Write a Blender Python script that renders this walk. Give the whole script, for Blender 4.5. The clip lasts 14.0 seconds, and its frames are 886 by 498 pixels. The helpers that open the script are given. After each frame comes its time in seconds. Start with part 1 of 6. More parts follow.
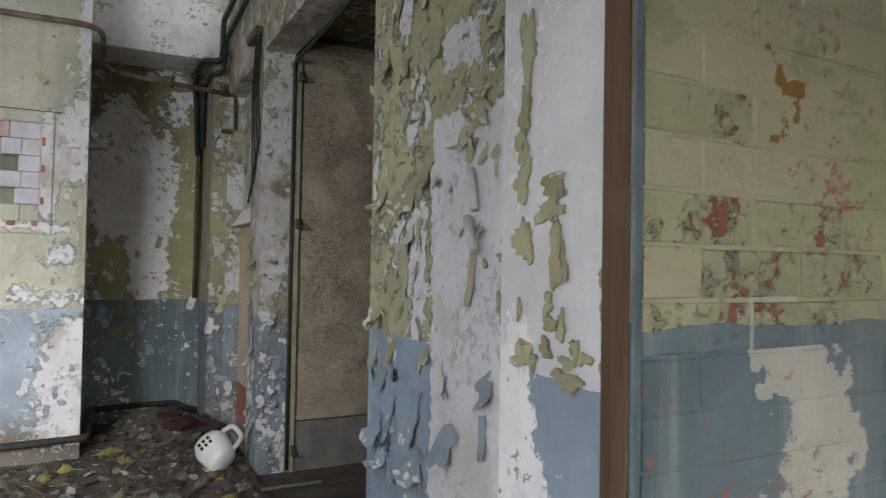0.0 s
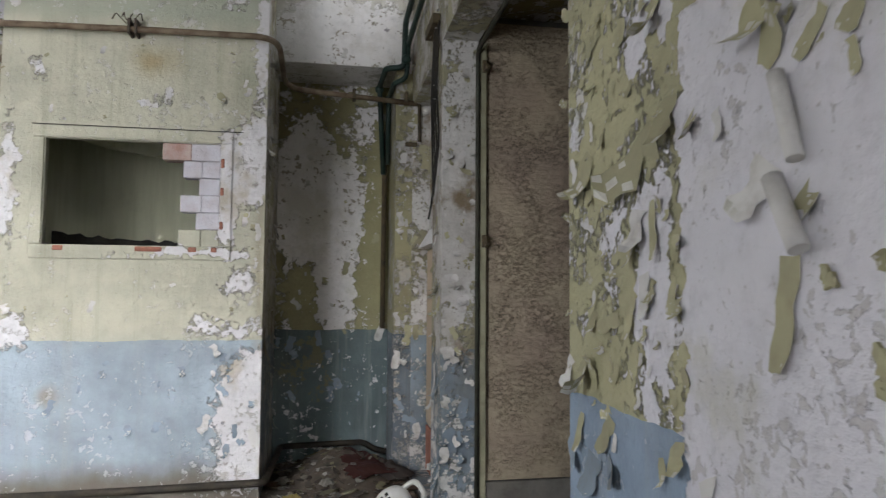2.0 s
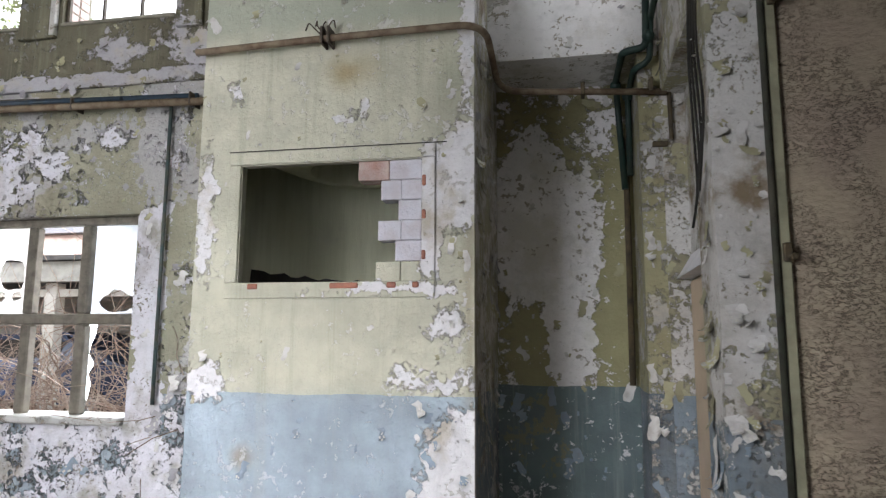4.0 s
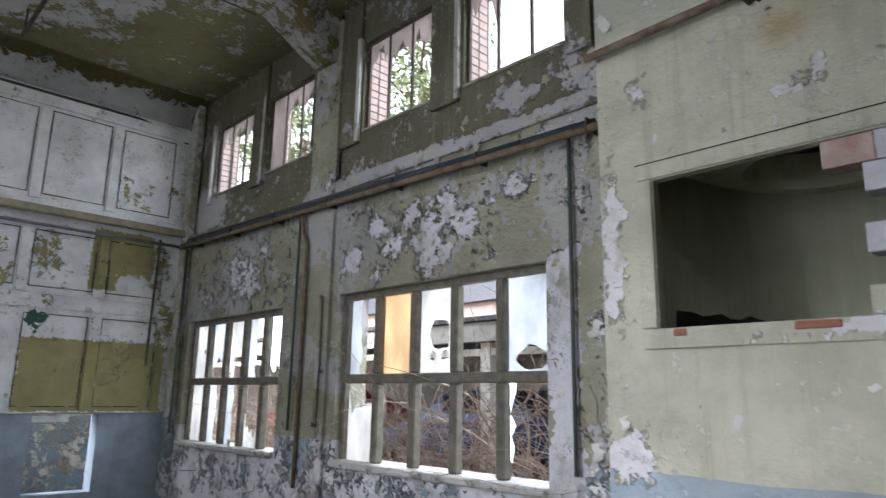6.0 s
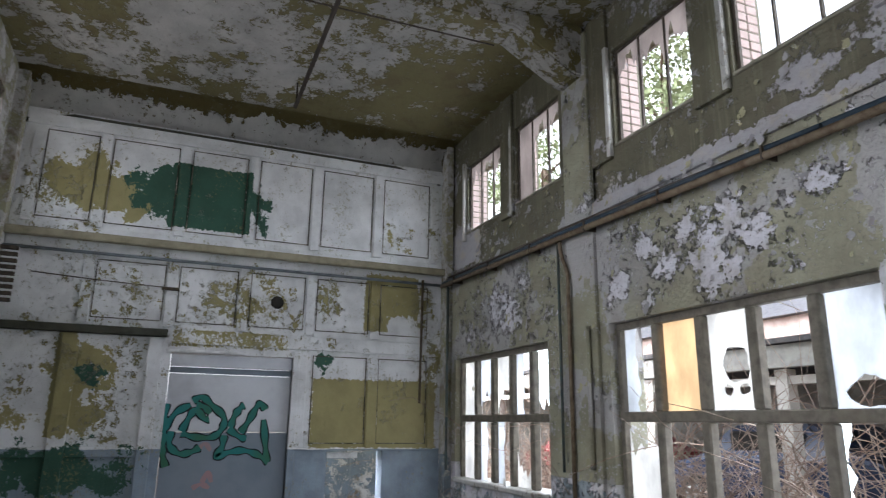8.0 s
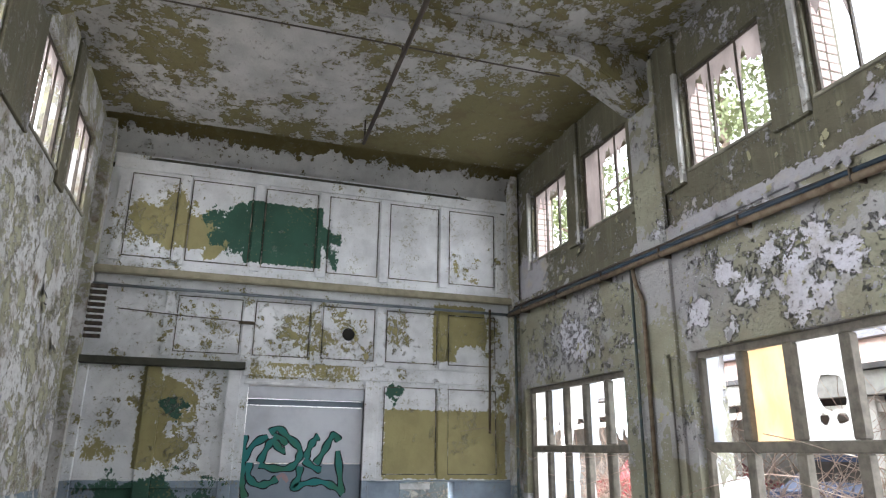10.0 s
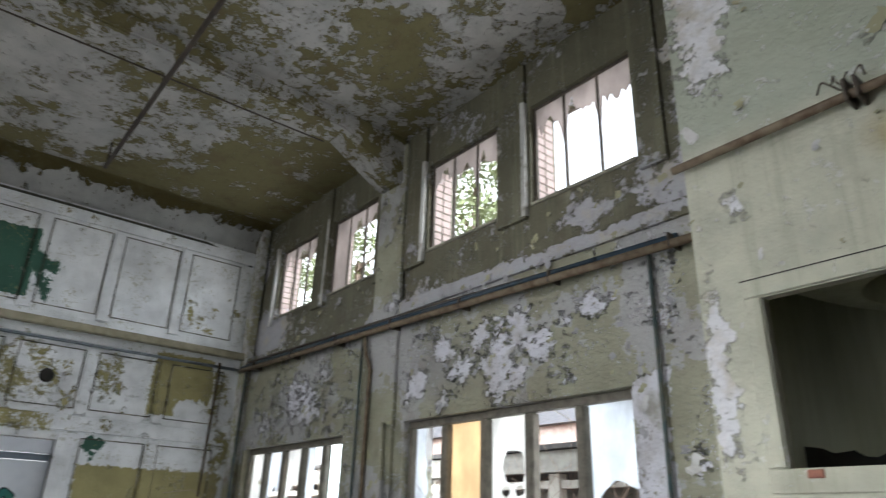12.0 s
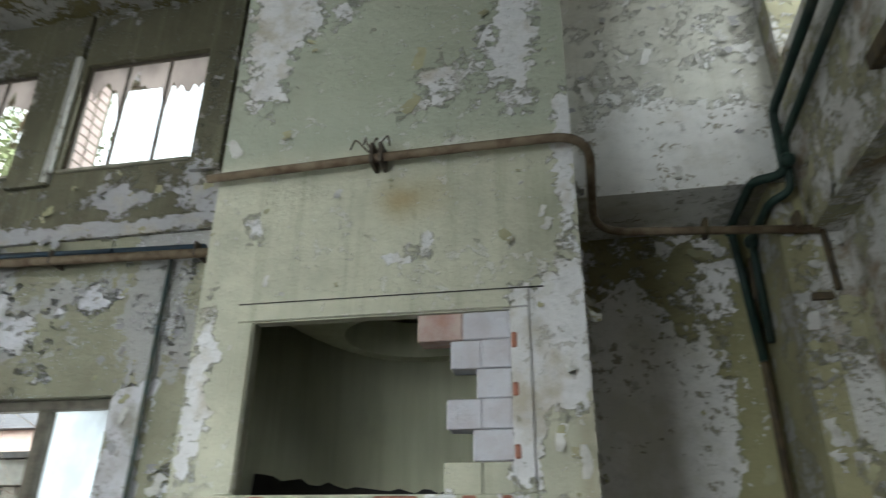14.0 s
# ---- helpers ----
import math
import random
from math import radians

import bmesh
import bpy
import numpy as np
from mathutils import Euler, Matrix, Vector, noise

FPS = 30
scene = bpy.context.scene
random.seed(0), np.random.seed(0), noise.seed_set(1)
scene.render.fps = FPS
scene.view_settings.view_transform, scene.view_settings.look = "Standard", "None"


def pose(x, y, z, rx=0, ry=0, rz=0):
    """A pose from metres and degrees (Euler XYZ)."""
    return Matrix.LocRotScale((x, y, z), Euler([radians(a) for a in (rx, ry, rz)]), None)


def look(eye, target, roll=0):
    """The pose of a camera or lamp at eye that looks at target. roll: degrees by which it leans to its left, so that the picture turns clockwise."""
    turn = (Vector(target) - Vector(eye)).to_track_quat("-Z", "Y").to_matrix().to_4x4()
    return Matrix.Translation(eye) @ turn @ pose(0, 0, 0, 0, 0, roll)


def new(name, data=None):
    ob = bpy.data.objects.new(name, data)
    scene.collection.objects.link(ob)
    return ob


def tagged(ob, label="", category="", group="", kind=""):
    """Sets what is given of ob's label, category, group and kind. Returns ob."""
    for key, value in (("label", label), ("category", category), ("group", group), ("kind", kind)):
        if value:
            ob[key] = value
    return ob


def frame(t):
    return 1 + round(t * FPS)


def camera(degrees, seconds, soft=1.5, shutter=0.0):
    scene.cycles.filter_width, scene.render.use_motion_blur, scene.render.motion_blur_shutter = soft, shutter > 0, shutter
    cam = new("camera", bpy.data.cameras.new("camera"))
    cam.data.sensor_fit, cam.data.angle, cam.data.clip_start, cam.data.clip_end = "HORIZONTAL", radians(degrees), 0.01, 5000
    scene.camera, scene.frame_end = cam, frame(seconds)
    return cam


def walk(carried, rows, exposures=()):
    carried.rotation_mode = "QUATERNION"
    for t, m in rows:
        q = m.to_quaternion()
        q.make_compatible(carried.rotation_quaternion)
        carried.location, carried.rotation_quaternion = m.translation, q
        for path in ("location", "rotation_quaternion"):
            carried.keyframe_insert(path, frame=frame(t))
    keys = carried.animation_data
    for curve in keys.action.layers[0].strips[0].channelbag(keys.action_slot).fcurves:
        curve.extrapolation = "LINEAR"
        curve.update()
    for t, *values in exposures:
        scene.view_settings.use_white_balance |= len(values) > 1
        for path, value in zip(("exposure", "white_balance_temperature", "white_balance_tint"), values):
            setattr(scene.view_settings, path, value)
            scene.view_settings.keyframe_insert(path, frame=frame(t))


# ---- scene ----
cam = camera(67.0, 14.0, 1.2, 0.3)
PATH = [
    (0, (-0.181, 0.376, 1.428), (0.745, 2.148, 1.479), 1.0),
    (0.5, (-0.09, 0.564, 1.394), (0.711, 2.396, 1.455), 0.9),
    (1, (-0.049, 0.855, 1.414), (0.709, 2.705, 1.48), 1.1),
    (1.5, (0.033, 1.02, 1.434), (0.694, 2.905, 1.524), 0.8),
    (2, (0.163, 1.197, 1.419), (0.51, 3.163, 1.542), 0.4),
    (2.2, (0.189, 1.266, 1.405), (0.473, 3.242, 1.525), 0.4),
    (4.3, (0.266, 2.37, 1.335), (-0.156, 4.301, 1.642), 0.3),
    (4.5, (0.204, 2.429, 1.325), (-0.234, 4.355, 1.641), 0.3),
    (5, (0.043, 2.641, 1.359), (-0.575, 4.513, 1.697), 0.5),
    (5.5, (-0.041, 2.829, 1.39), (-1.085, 4.496, 1.754), 0.3),
    (6, (-0.134, 3.025, 1.385), (-1.545, 4.376, 1.817), 1.0),
    (6.5, (-0.321, 3.075, 1.398), (-1.779, 4.361, 1.871), 1.5),
    (7, (-0.422, 3.146, 1.413), (-1.925, 4.367, 1.913), 1.0),
    (7.5, (-0.493, 3.204, 1.452), (-2.191, 4.137, 1.95), 0.7),
    (8, (-0.527, 3.135, 1.465), (-2.319, 3.869, 1.967), 0.8),
    (8.5, (-0.528, 3.08, 1.459), (-2.365, 3.687, 1.969), 0.8),
    (8.7, (-0.539, 3.054, 1.461), (-2.393, 3.6, 1.978), 0.8),
    (11, (-0.5, 2.881, 1.473), (-2.238, 3.601, 2.153), 0.6),
    (11.5, (-0.422, 2.987, 1.427), (-2.061, 3.875, 2.153), 1.7),
    (12, (-0.379, 3.052, 1.447), (-1.815, 4.213, 2.216), 1.9),
    (12.5, (-0.312, 3.148, 1.44), (-1.532, 4.522, 2.23), 1.4),
    (13, (-0.259, 3.258, 1.439), (-1.278, 4.78, 2.242), 0.8),
    (13.5, (-0.266, 3.305, 1.462), (-1.041, 4.955, 2.285), 0.7),
    (14, (-0.281, 3.263, 1.491), (-0.645, 5.044, 2.325), 0.6),
]
EXPOSURES = [(0, -0.04, 6350, 11), (1, 0.28, 6350, 11), (1.5, 0.28, 6350, 11), (2, -0.03, 6350, 12), (4.5, 0.1, 6150, 13), (5.2, -0.1, 6000, 13), (6, -0.55, 5950, 12), (7, -0.8, 5950, 12), (8.5, -0.2, 6000, 13), (11, 0.15, 6150, 12), (11.5, 0.03, 6150, 11), (12.5, -0.65, 6050, 6), (13.3, -0.47, 6150, 3), (14, -0.32, 6150, 1)]
walk(cam, [(t, look(eye, target, roll)) for t, eye, target, roll in PATH], EXPOSURES)

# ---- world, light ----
L_WIN, L_HIGH, L_HIGH_S, L_ANTE_FILL, L_WEST_FILL, L_EAST, L_SOUTH_FILL = 56, 20, 13, 5, 13, 1.6, 118
world = bpy.data.worlds.new("sky")
scene.world = world
world.use_nodes = True
wn, wl = world.node_tree.nodes, world.node_tree.links
sky = wn.new("ShaderNodeTexSky")
sky.sky_type, sky.sun_disc = "NISHITA", False
sky.sun_elevation, sky.sun_rotation = radians(38), radians(200)
sky.air_density, sky.dust_density, sky.ozone_density = 1.0, 4.0, 1.0
grey = wn.new("ShaderNodeHueSaturation")
grey.inputs["Saturation"].default_value, grey.inputs["Value"].default_value = 0.12, 8.0
wl.new(sky.outputs[0], grey.inputs["Color"])
wl.new(grey.outputs[0], wn["Background"].inputs[0])
wn["Background"].inputs[1].default_value = 0.15
sun_data = bpy.data.lights.new("sun", "SUN")
sun_data.energy, sun_data.angle, sun_data.color = 0.8, radians(25), (1.0, 0.96, 0.9)
new("sun", sun_data).matrix_world = pose(0, 0, 20, 52, 0, 20)


def opening_light(x, y, z, w, h, turn, watts, color=(0.95, 0.98, 1.0), spread=150, tilt=14):
    """Sky light that falls through an opening, or fill through an added one; turn 0 shines towards -y."""
    d = bpy.data.lights.new("sky_fill_light", "AREA")
    d.shape, d.size, d.size_y, d.energy, d.color = "RECTANGLE", w, h, watts, color
    d.spread = radians(spread)
    ob = new("sky_fill_light", d)
    ob.matrix_world = pose(x, y, z, -90 + tilt, 0, turn)
    return ob


# ---- materials ----
def rgb(c):
    return (*c, 1.0) if len(c) == 3 else c


class Mat:
    """A small builder of node materials."""

    def __init__(self, name, rough=0.8, metal=0.0, spec=0.3):
        self.m = bpy.data.materials.new(name)
        self.m.use_nodes = True
        self.n, self.l = self.m.node_tree.nodes, self.m.node_tree.links
        self.b = self.n["Principled BSDF"]
        self.b.inputs["Roughness"].default_value = rough
        self.b.inputs["Metallic"].default_value = metal
        self.b.inputs["Specular IOR Level"].default_value = spec
        self.pos = self.n.new("ShaderNodeNewGeometry").outputs["Position"]

    def put(self, sock, v):
        if isinstance(v, bpy.types.NodeSocket):
            self.l.new(v, sock)
        elif isinstance(v, (tuple, list)) and len(v) == 3 and sock.type == "RGBA":
            sock.default_value = rgb(v)
        else:
            sock.default_value = v

    def math(self, op, a, b=0.0, c=0.0, clamp=False):
        k = self.n.new("ShaderNodeMath")
        k.operation, k.use_clamp = op, clamp
        for s, v in zip(k.inputs, (a, b, c)):
            self.put(s, v)
        return k.outputs[0]

    def vec(self, op, a, b=(0, 0, 0), out=0):
        k = self.n.new("ShaderNodeVectorMath")
        k.operation = op
        self.put(k.inputs[0], a)
        self.put(k.inputs[1], b)
        return k.outputs[out]

    def noise(self, scale, detail=4.0, rough=0.6, shift=(0, 0, 0), stretch=(1, 1, 1), distort=0.0, src=None):
        p = self.vec("MULTIPLY", self.vec("ADD", src or self.pos, shift), stretch)
        k = self.n.new("ShaderNodeTexNoise")
        self.put(k.inputs["Vector"], p)
        k.inputs["Scale"].default_value, k.inputs["Detail"].default_value = scale, detail
        k.inputs["Roughness"].default_value, k.inputs["Distortion"].default_value = rough, distort
        return k.outputs["Fac"]

    def step(self, v, lo, hi):
        k = self.n.new("ShaderNodeMapRange")
        k.interpolation_type = "SMOOTHSTEP"
        for s, x in zip(k.inputs, (v, lo, hi, 0.0, 1.0)):
            self.put(s, x)
        return k.outputs[0]

    def mix(self, f, a, b):
        k = self.n.new("ShaderNodeMix")
        k.data_type = "RGBA"
        self.put(k.inputs[0], f)
        self.put(k.inputs[6], a)
        self.put(k.inputs[7], b)
        return k.outputs[2]

    def sep(self, v):
        k = self.n.new("ShaderNodeSeparateXYZ")
        self.put(k.inputs[0], v)
        return k.outputs

    def color(self, v):
        self.put(self.b.inputs["Base Color"], v)

    def bump(self, h, strength=0.4, dist=0.01):
        k = self.n.new("ShaderNodeBump")
        k.inputs["Strength"].default_value, k.inputs["Distance"].default_value = strength, dist
        self.put(k.inputs["Height"], h)
        self.put(self.b.inputs["Normal"], k.outputs[0])

    def spots(self, acc, spots, warp, loose=None):
        """Adds soft ellipses (centre, radii, strength), or boxes (a fourth value), to a mask."""
        for c, r, v, *square in spots:
            q = self.vec("DIVIDE", self.vec("SUBTRACT", warp if square or loose is None else loose, c), r)
            if square:
                e = self.sep(self.vec("ABSOLUTE", q))
                d = self.math("MAXIMUM", e[0], self.math("MAXIMUM", e[1], e[2]))
                w = self.math("MULTIPLY", self.math("SUBTRACT", 1.0, d, clamp=True), 6.0, clamp=True)
            else:
                w = self.math("SUBTRACT", 1.0, self.vec("LENGTH", q, out=1), clamp=True)
            acc = self.math("ADD", acc, self.math("MULTIPLY", w, v))
        return acc


OLIVE, PLASTER, BLUE = (0.44, 0.43, 0.27), (0.60, 0.58, 0.57), (0.24, 0.30, 0.35)
GREEN_GREY, DIRT, WHITE = (0.52, 0.52, 0.40), (0.16, 0.13, 0.09), (0.74, 0.74, 0.72)


def peeling(name, paint=OLIVE, bare=PLASTER, dado=BLUE, level=1.08, amount=0.5, low=0.45, spots=(), shift=(0, 0, 0), fine=1.0,
            under=(0.44, 0.40, 0.33), dirt=0.5, drip=0.0, third=None, marks=(), warped=0.3, relief=1.0, cell=17.0, stains=(), pit=0.8):
    """Old oil paint that flakes off plaster: an upper colour, a dado, bare patches with ragged edges and painted edge
    shade, older coats, grime and streaks.
    """
    k = Mat(name, 0.75, 0, 0.25)
    sh = lambda d: tuple(v + d for v in shift)
    wob = k.noise(3.0, 4, 0.65, shift)
    jitter = k.vec("SUBTRACT", k.n_color(6.0, shift), (0.5, 0.5, 0.5))
    warp = k.vec("ADD", k.pos, k.vec("MULTIPLY", jitter, (warped, warped, warped)))
    z = k.sep(k.pos)[2]
    rough_in = k.vec("ADD", k.pos, k.vec("MULTIPLY", k.vec("SUBTRACT", k.n_color(28.0, shift), (0.5, 0.5, 0.5)), (0.05, 0.05, 0.05)))
    cells = k.n.new("ShaderNodeTexVoronoi")
    k.put(cells.inputs["Vector"], rough_in)
    cells.inputs["Scale"].default_value = cell
    chip = k.vec("ADD", k.vec("MULTIPLY", k.pos, (0.3, 0.3, 0.3)), k.vec("MULTIPLY", cells.outputs["Position"], (0.7, 0.7, 0.7)))
    warp = k.vec("ADD", chip, k.vec("MULTIPLY", jitter, (warped * 0.6, warped * 0.6, warped * 0.6)))
    big = k.noise(1.8 * fine, 10, 0.64, shift, src=chip)
    mid = k.noise(8.0 * fine, 8, 0.66, shift, distort=0.5, src=chip)
    tiny = k.noise(30.0 * fine, 6, 0.7, sh(19))
    val = k.math("ADD", k.math("ADD", k.math("MULTIPLY", big, 0.46), k.math("MULTIPLY", mid, 0.34)), k.math("MULTIPLY", tiny, 0.20))
    val = k.spots(val, spots, warp)
    edge_z = k.math("ADD", z, k.math("MULTIPLY", k.math("SUBTRACT", wob, 0.5), 0.05))
    is_dado = k.math("LESS_THAN", edge_z, level)
    thr = k.math("ADD", k.math("MULTIPLY", is_dado, amount - low), 1.0 - amount)
    over = k.math("SUBTRACT", val, thr)
    bare_f = k.step(over, 0.0, 0.005)
    rim = k.math("MULTIPLY", k.step(over, -0.022, 0.0), k.math("SUBTRACT", 1.0, bare_f))
    # dark line painted round each chip as the shade of its edge
    lip_shade = k.math("MULTIPLY", k.step(over, -0.004, 0.0), k.math("SUBTRACT", 1.0, k.step(over, 0.004, 0.012)))
    tone = k.noise(2.3, 6, 0.62, sh(7))
    speck = k.noise(70.0, 4, 0.75, shift)
    streak = k.noise(1.0, 6, 0.7, shift, (11, 11, 0.5))
    up = k.mix(k.step(tone, 0.35, 0.7), paint, tuple(0.74 * c for c in paint))
    up = k.mix(k.math("MULTIPLY", k.step(streak, 0.5, 0.72), drip), up, (0.27, 0.26, 0.18))
    if third:
        up = k.mix(k.step(k.noise(1.5, 8, 0.64, sh(17)), 0.52, 0.53), up, third)
    lo = k.mix(k.step(tone, 0.3, 0.7), dado, tuple(0.66 * c for c in dado))
    lo = k.mix(k.math("MULTIPLY", k.step(streak, 0.5, 0.7), 0.4), lo, (0.33, 0.35, 0.34))
    col = k.mix(is_dado, up, lo)
    for n, (tint, share, stain_at) in enumerate(stains):
        sv = k.spots(k.math("MULTIPLY", k.noise(3.5, 7, 0.65, sh(51 + 5 * n), (1, 1, 0.5)), 0.5), stain_at, k.pos)
        col = k.mix(k.math("MULTIPLY", k.step(sv, 0.32, 0.75), share), col, tint)
    chips = k.mix(k.step(k.noise(3.1, 7, 0.62, sh(3)), 0.50, 0.66), bare, under)
    chips = k.mix(k.step(k.noise(14, 6, 0.7, sh(5)), 0.45, 0.8), chips, tuple(0.8 * c for c in bare))
    col = k.mix(bare_f, col, chips)
    for n, (tint, marks_at) in enumerate(marks):
        mv = k.math("ADD", k.math("MULTIPLY", k.noise(7, 9, 0.72, sh(41 + 9 * n), src=chip), 0.5), k.math("MULTIPLY", k.noise(34, 5, 0.7, sh(43 + 9 * n), (1, 1, 0.8)), 0.42))
        mv = k.math("SUBTRACT", mv, 0.10)
        wide = k.vec("MULTIPLY", k.vec("SUBTRACT", k.n_color(3.2, sh(61 + 7 * n)), (0.5, 0.5, 0.5)), (0.9, 0.9, 0.9))
        near = k.vec("MULTIPLY", k.vec("SUBTRACT", k.n_color(24.0, sh(67 + 7 * n)), (0.5, 0.5, 0.5)), (0.14, 0.14, 0.14))
        mv = k.spots(mv, marks_at, k.vec("ADD", k.pos, k.vec("MULTIPLY", near, (0.6, 0.6, 0.6))), k.vec("ADD", k.vec("ADD", k.pos, wide), near))
        col = k.mix(k.step(mv, 0.60, 0.61), col, k.mix(k.step(tone, 0.35, 0.7), tint, tuple(0.78 * c for c in tint)))
    col = k.mix(k.math("MULTIPLY", rim, 0.4), col, (0.60, 0.59, 0.52))
    col = k.mix(k.math("MULTIPLY", lip_shade, 0.5 * relief), col, (0.10, 0.09, 0.07))
    crowd = k.math("MULTIPLY", k.math("SUBTRACT", k.noise(2.6, 4, 0.6, sh(23)), 0.5), 0.55)
    pits = k.step(k.math("ADD", k.noise(19.0 * fine, 6, 0.62, sh(13), src=rough_in), crowd), 0.635, 0.65)
    col = k.mix(k.math("MULTIPLY", pits, pit), col, k.mix(bare_f, bare, (0.25, 0.22, 0.16)))
    grime = k.step(k.noise(1.1, 9, 0.7, sh(31)), 0.46, 0.8)
    col = k.mix(k.math("MULTIPLY", grime, dirt), col, DIRT)
    col = k.mix(k.math("MULTIPLY", k.step(speck, 0.60, 0.72), 0.4), col, DIRT)
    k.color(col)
    h = k.math("ADD", k.math("MULTIPLY", bare_f, -1.0), k.math("MULTIPLY", rim, 1.1))
    h = k.math("SUBTRACT", h, k.math("MULTIPLY", pits, 0.7))
    h = k.math("ADD", h, k.math("MULTIPLY", k.noise(38, 5, 0.65, shift), 0.5))
    h = k.math("ADD", h, k.math("MULTIPLY", k.noise(7, 4, 0.6, sh(2)), 0.6))
    k.bump(h, 0.75 * relief, 0.014)
    k.put(k.b.inputs["Roughness"], k.math("ADD", 0.6, k.math("MULTIPLY", bare_f, 0.3)))
    return k.m


def n_color(self, scale, shift):
    k = self.n.new("ShaderNodeTexNoise")
    self.put(k.inputs["Vector"], self.vec("ADD", self.pos, shift))
    k.inputs["Scale"].default_value, k.inputs["Detail"].default_value = scale, 5.0
    return k.outputs["Color"]


Mat.n_color = n_color


def plain(name, a, b=None, rough=0.7, metal=0.0, scale=8.0, bump=0.3, stretch=(1, 1, 1), grime=0.25, spec=0.3):
    """One surface with two scales of variation."""
    k = Mat(name, rough, metal, spec)
    b = b or tuple(0.65 * c for c in a)
    col = k.mix(k.step(k.noise(scale, 6, 0.6, stretch=stretch), 0.35, 0.7), a, b)
    col = k.mix(k.math("MULTIPLY", k.step(k.noise(scale * 0.25, 6, 0.65, (4, 2, 9)), 0.5, 0.75), grime), col, DIRT)
    k.color(col)
    if bump:
        k.bump(k.noise(scale * 6, 4, 0.6, stretch=stretch), bump, 0.006)
    return k.m


def frosted(name, color, rough=0.5):
    """Dirty pane that lets daylight through, diffusely."""
    k = Mat(name)
    tr = k.n.new("ShaderNodeBsdfTranslucent")
    df = k.n.new("ShaderNodeBsdfDiffuse")
    mx = k.n.new("ShaderNodeMixShader")
    tint = k.mix(k.step(k.noise(4, 6, 0.6, stretch=(1, 1, 0.5)), 0.35, 0.7), color, tuple(0.7 * c for c in color))
    k.put(tr.inputs[0], tint)
    k.put(df.inputs[0], tint)
    mx.inputs[0].default_value = 0.25
    k.l.new(tr.outputs[0], mx.inputs[1])
    k.l.new(df.outputs[0], mx.inputs[2])
    k.l.new(mx.outputs[0], k.n["Material Output"].inputs[0])
    return k.m


def clear_glass(name):
    k = Mat(name, 0.05, 0, 0.5)
    k.b.inputs["Transmission Weight"].default_value = 1.0
    k.b.inputs["IOR"].default_value = 1.1
    k.color((0.9, 0.95, 0.97))
    k.put(k.b.inputs["Roughness"], k.math("MULTIPLY", k.step(k.noise(6, 6, 0.6), 0.4, 0.8), 0.35))
    return k.m


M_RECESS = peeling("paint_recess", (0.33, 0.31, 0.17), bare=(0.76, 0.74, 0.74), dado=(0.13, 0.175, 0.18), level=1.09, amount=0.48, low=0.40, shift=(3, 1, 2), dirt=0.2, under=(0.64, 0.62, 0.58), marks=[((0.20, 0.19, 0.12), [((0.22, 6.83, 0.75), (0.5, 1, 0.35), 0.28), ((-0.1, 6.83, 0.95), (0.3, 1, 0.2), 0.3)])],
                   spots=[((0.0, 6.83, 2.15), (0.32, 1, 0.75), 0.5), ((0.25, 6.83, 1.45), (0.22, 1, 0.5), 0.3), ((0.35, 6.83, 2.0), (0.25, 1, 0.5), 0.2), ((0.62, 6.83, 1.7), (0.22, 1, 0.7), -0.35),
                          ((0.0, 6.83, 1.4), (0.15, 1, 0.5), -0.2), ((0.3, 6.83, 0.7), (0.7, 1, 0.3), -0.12)])
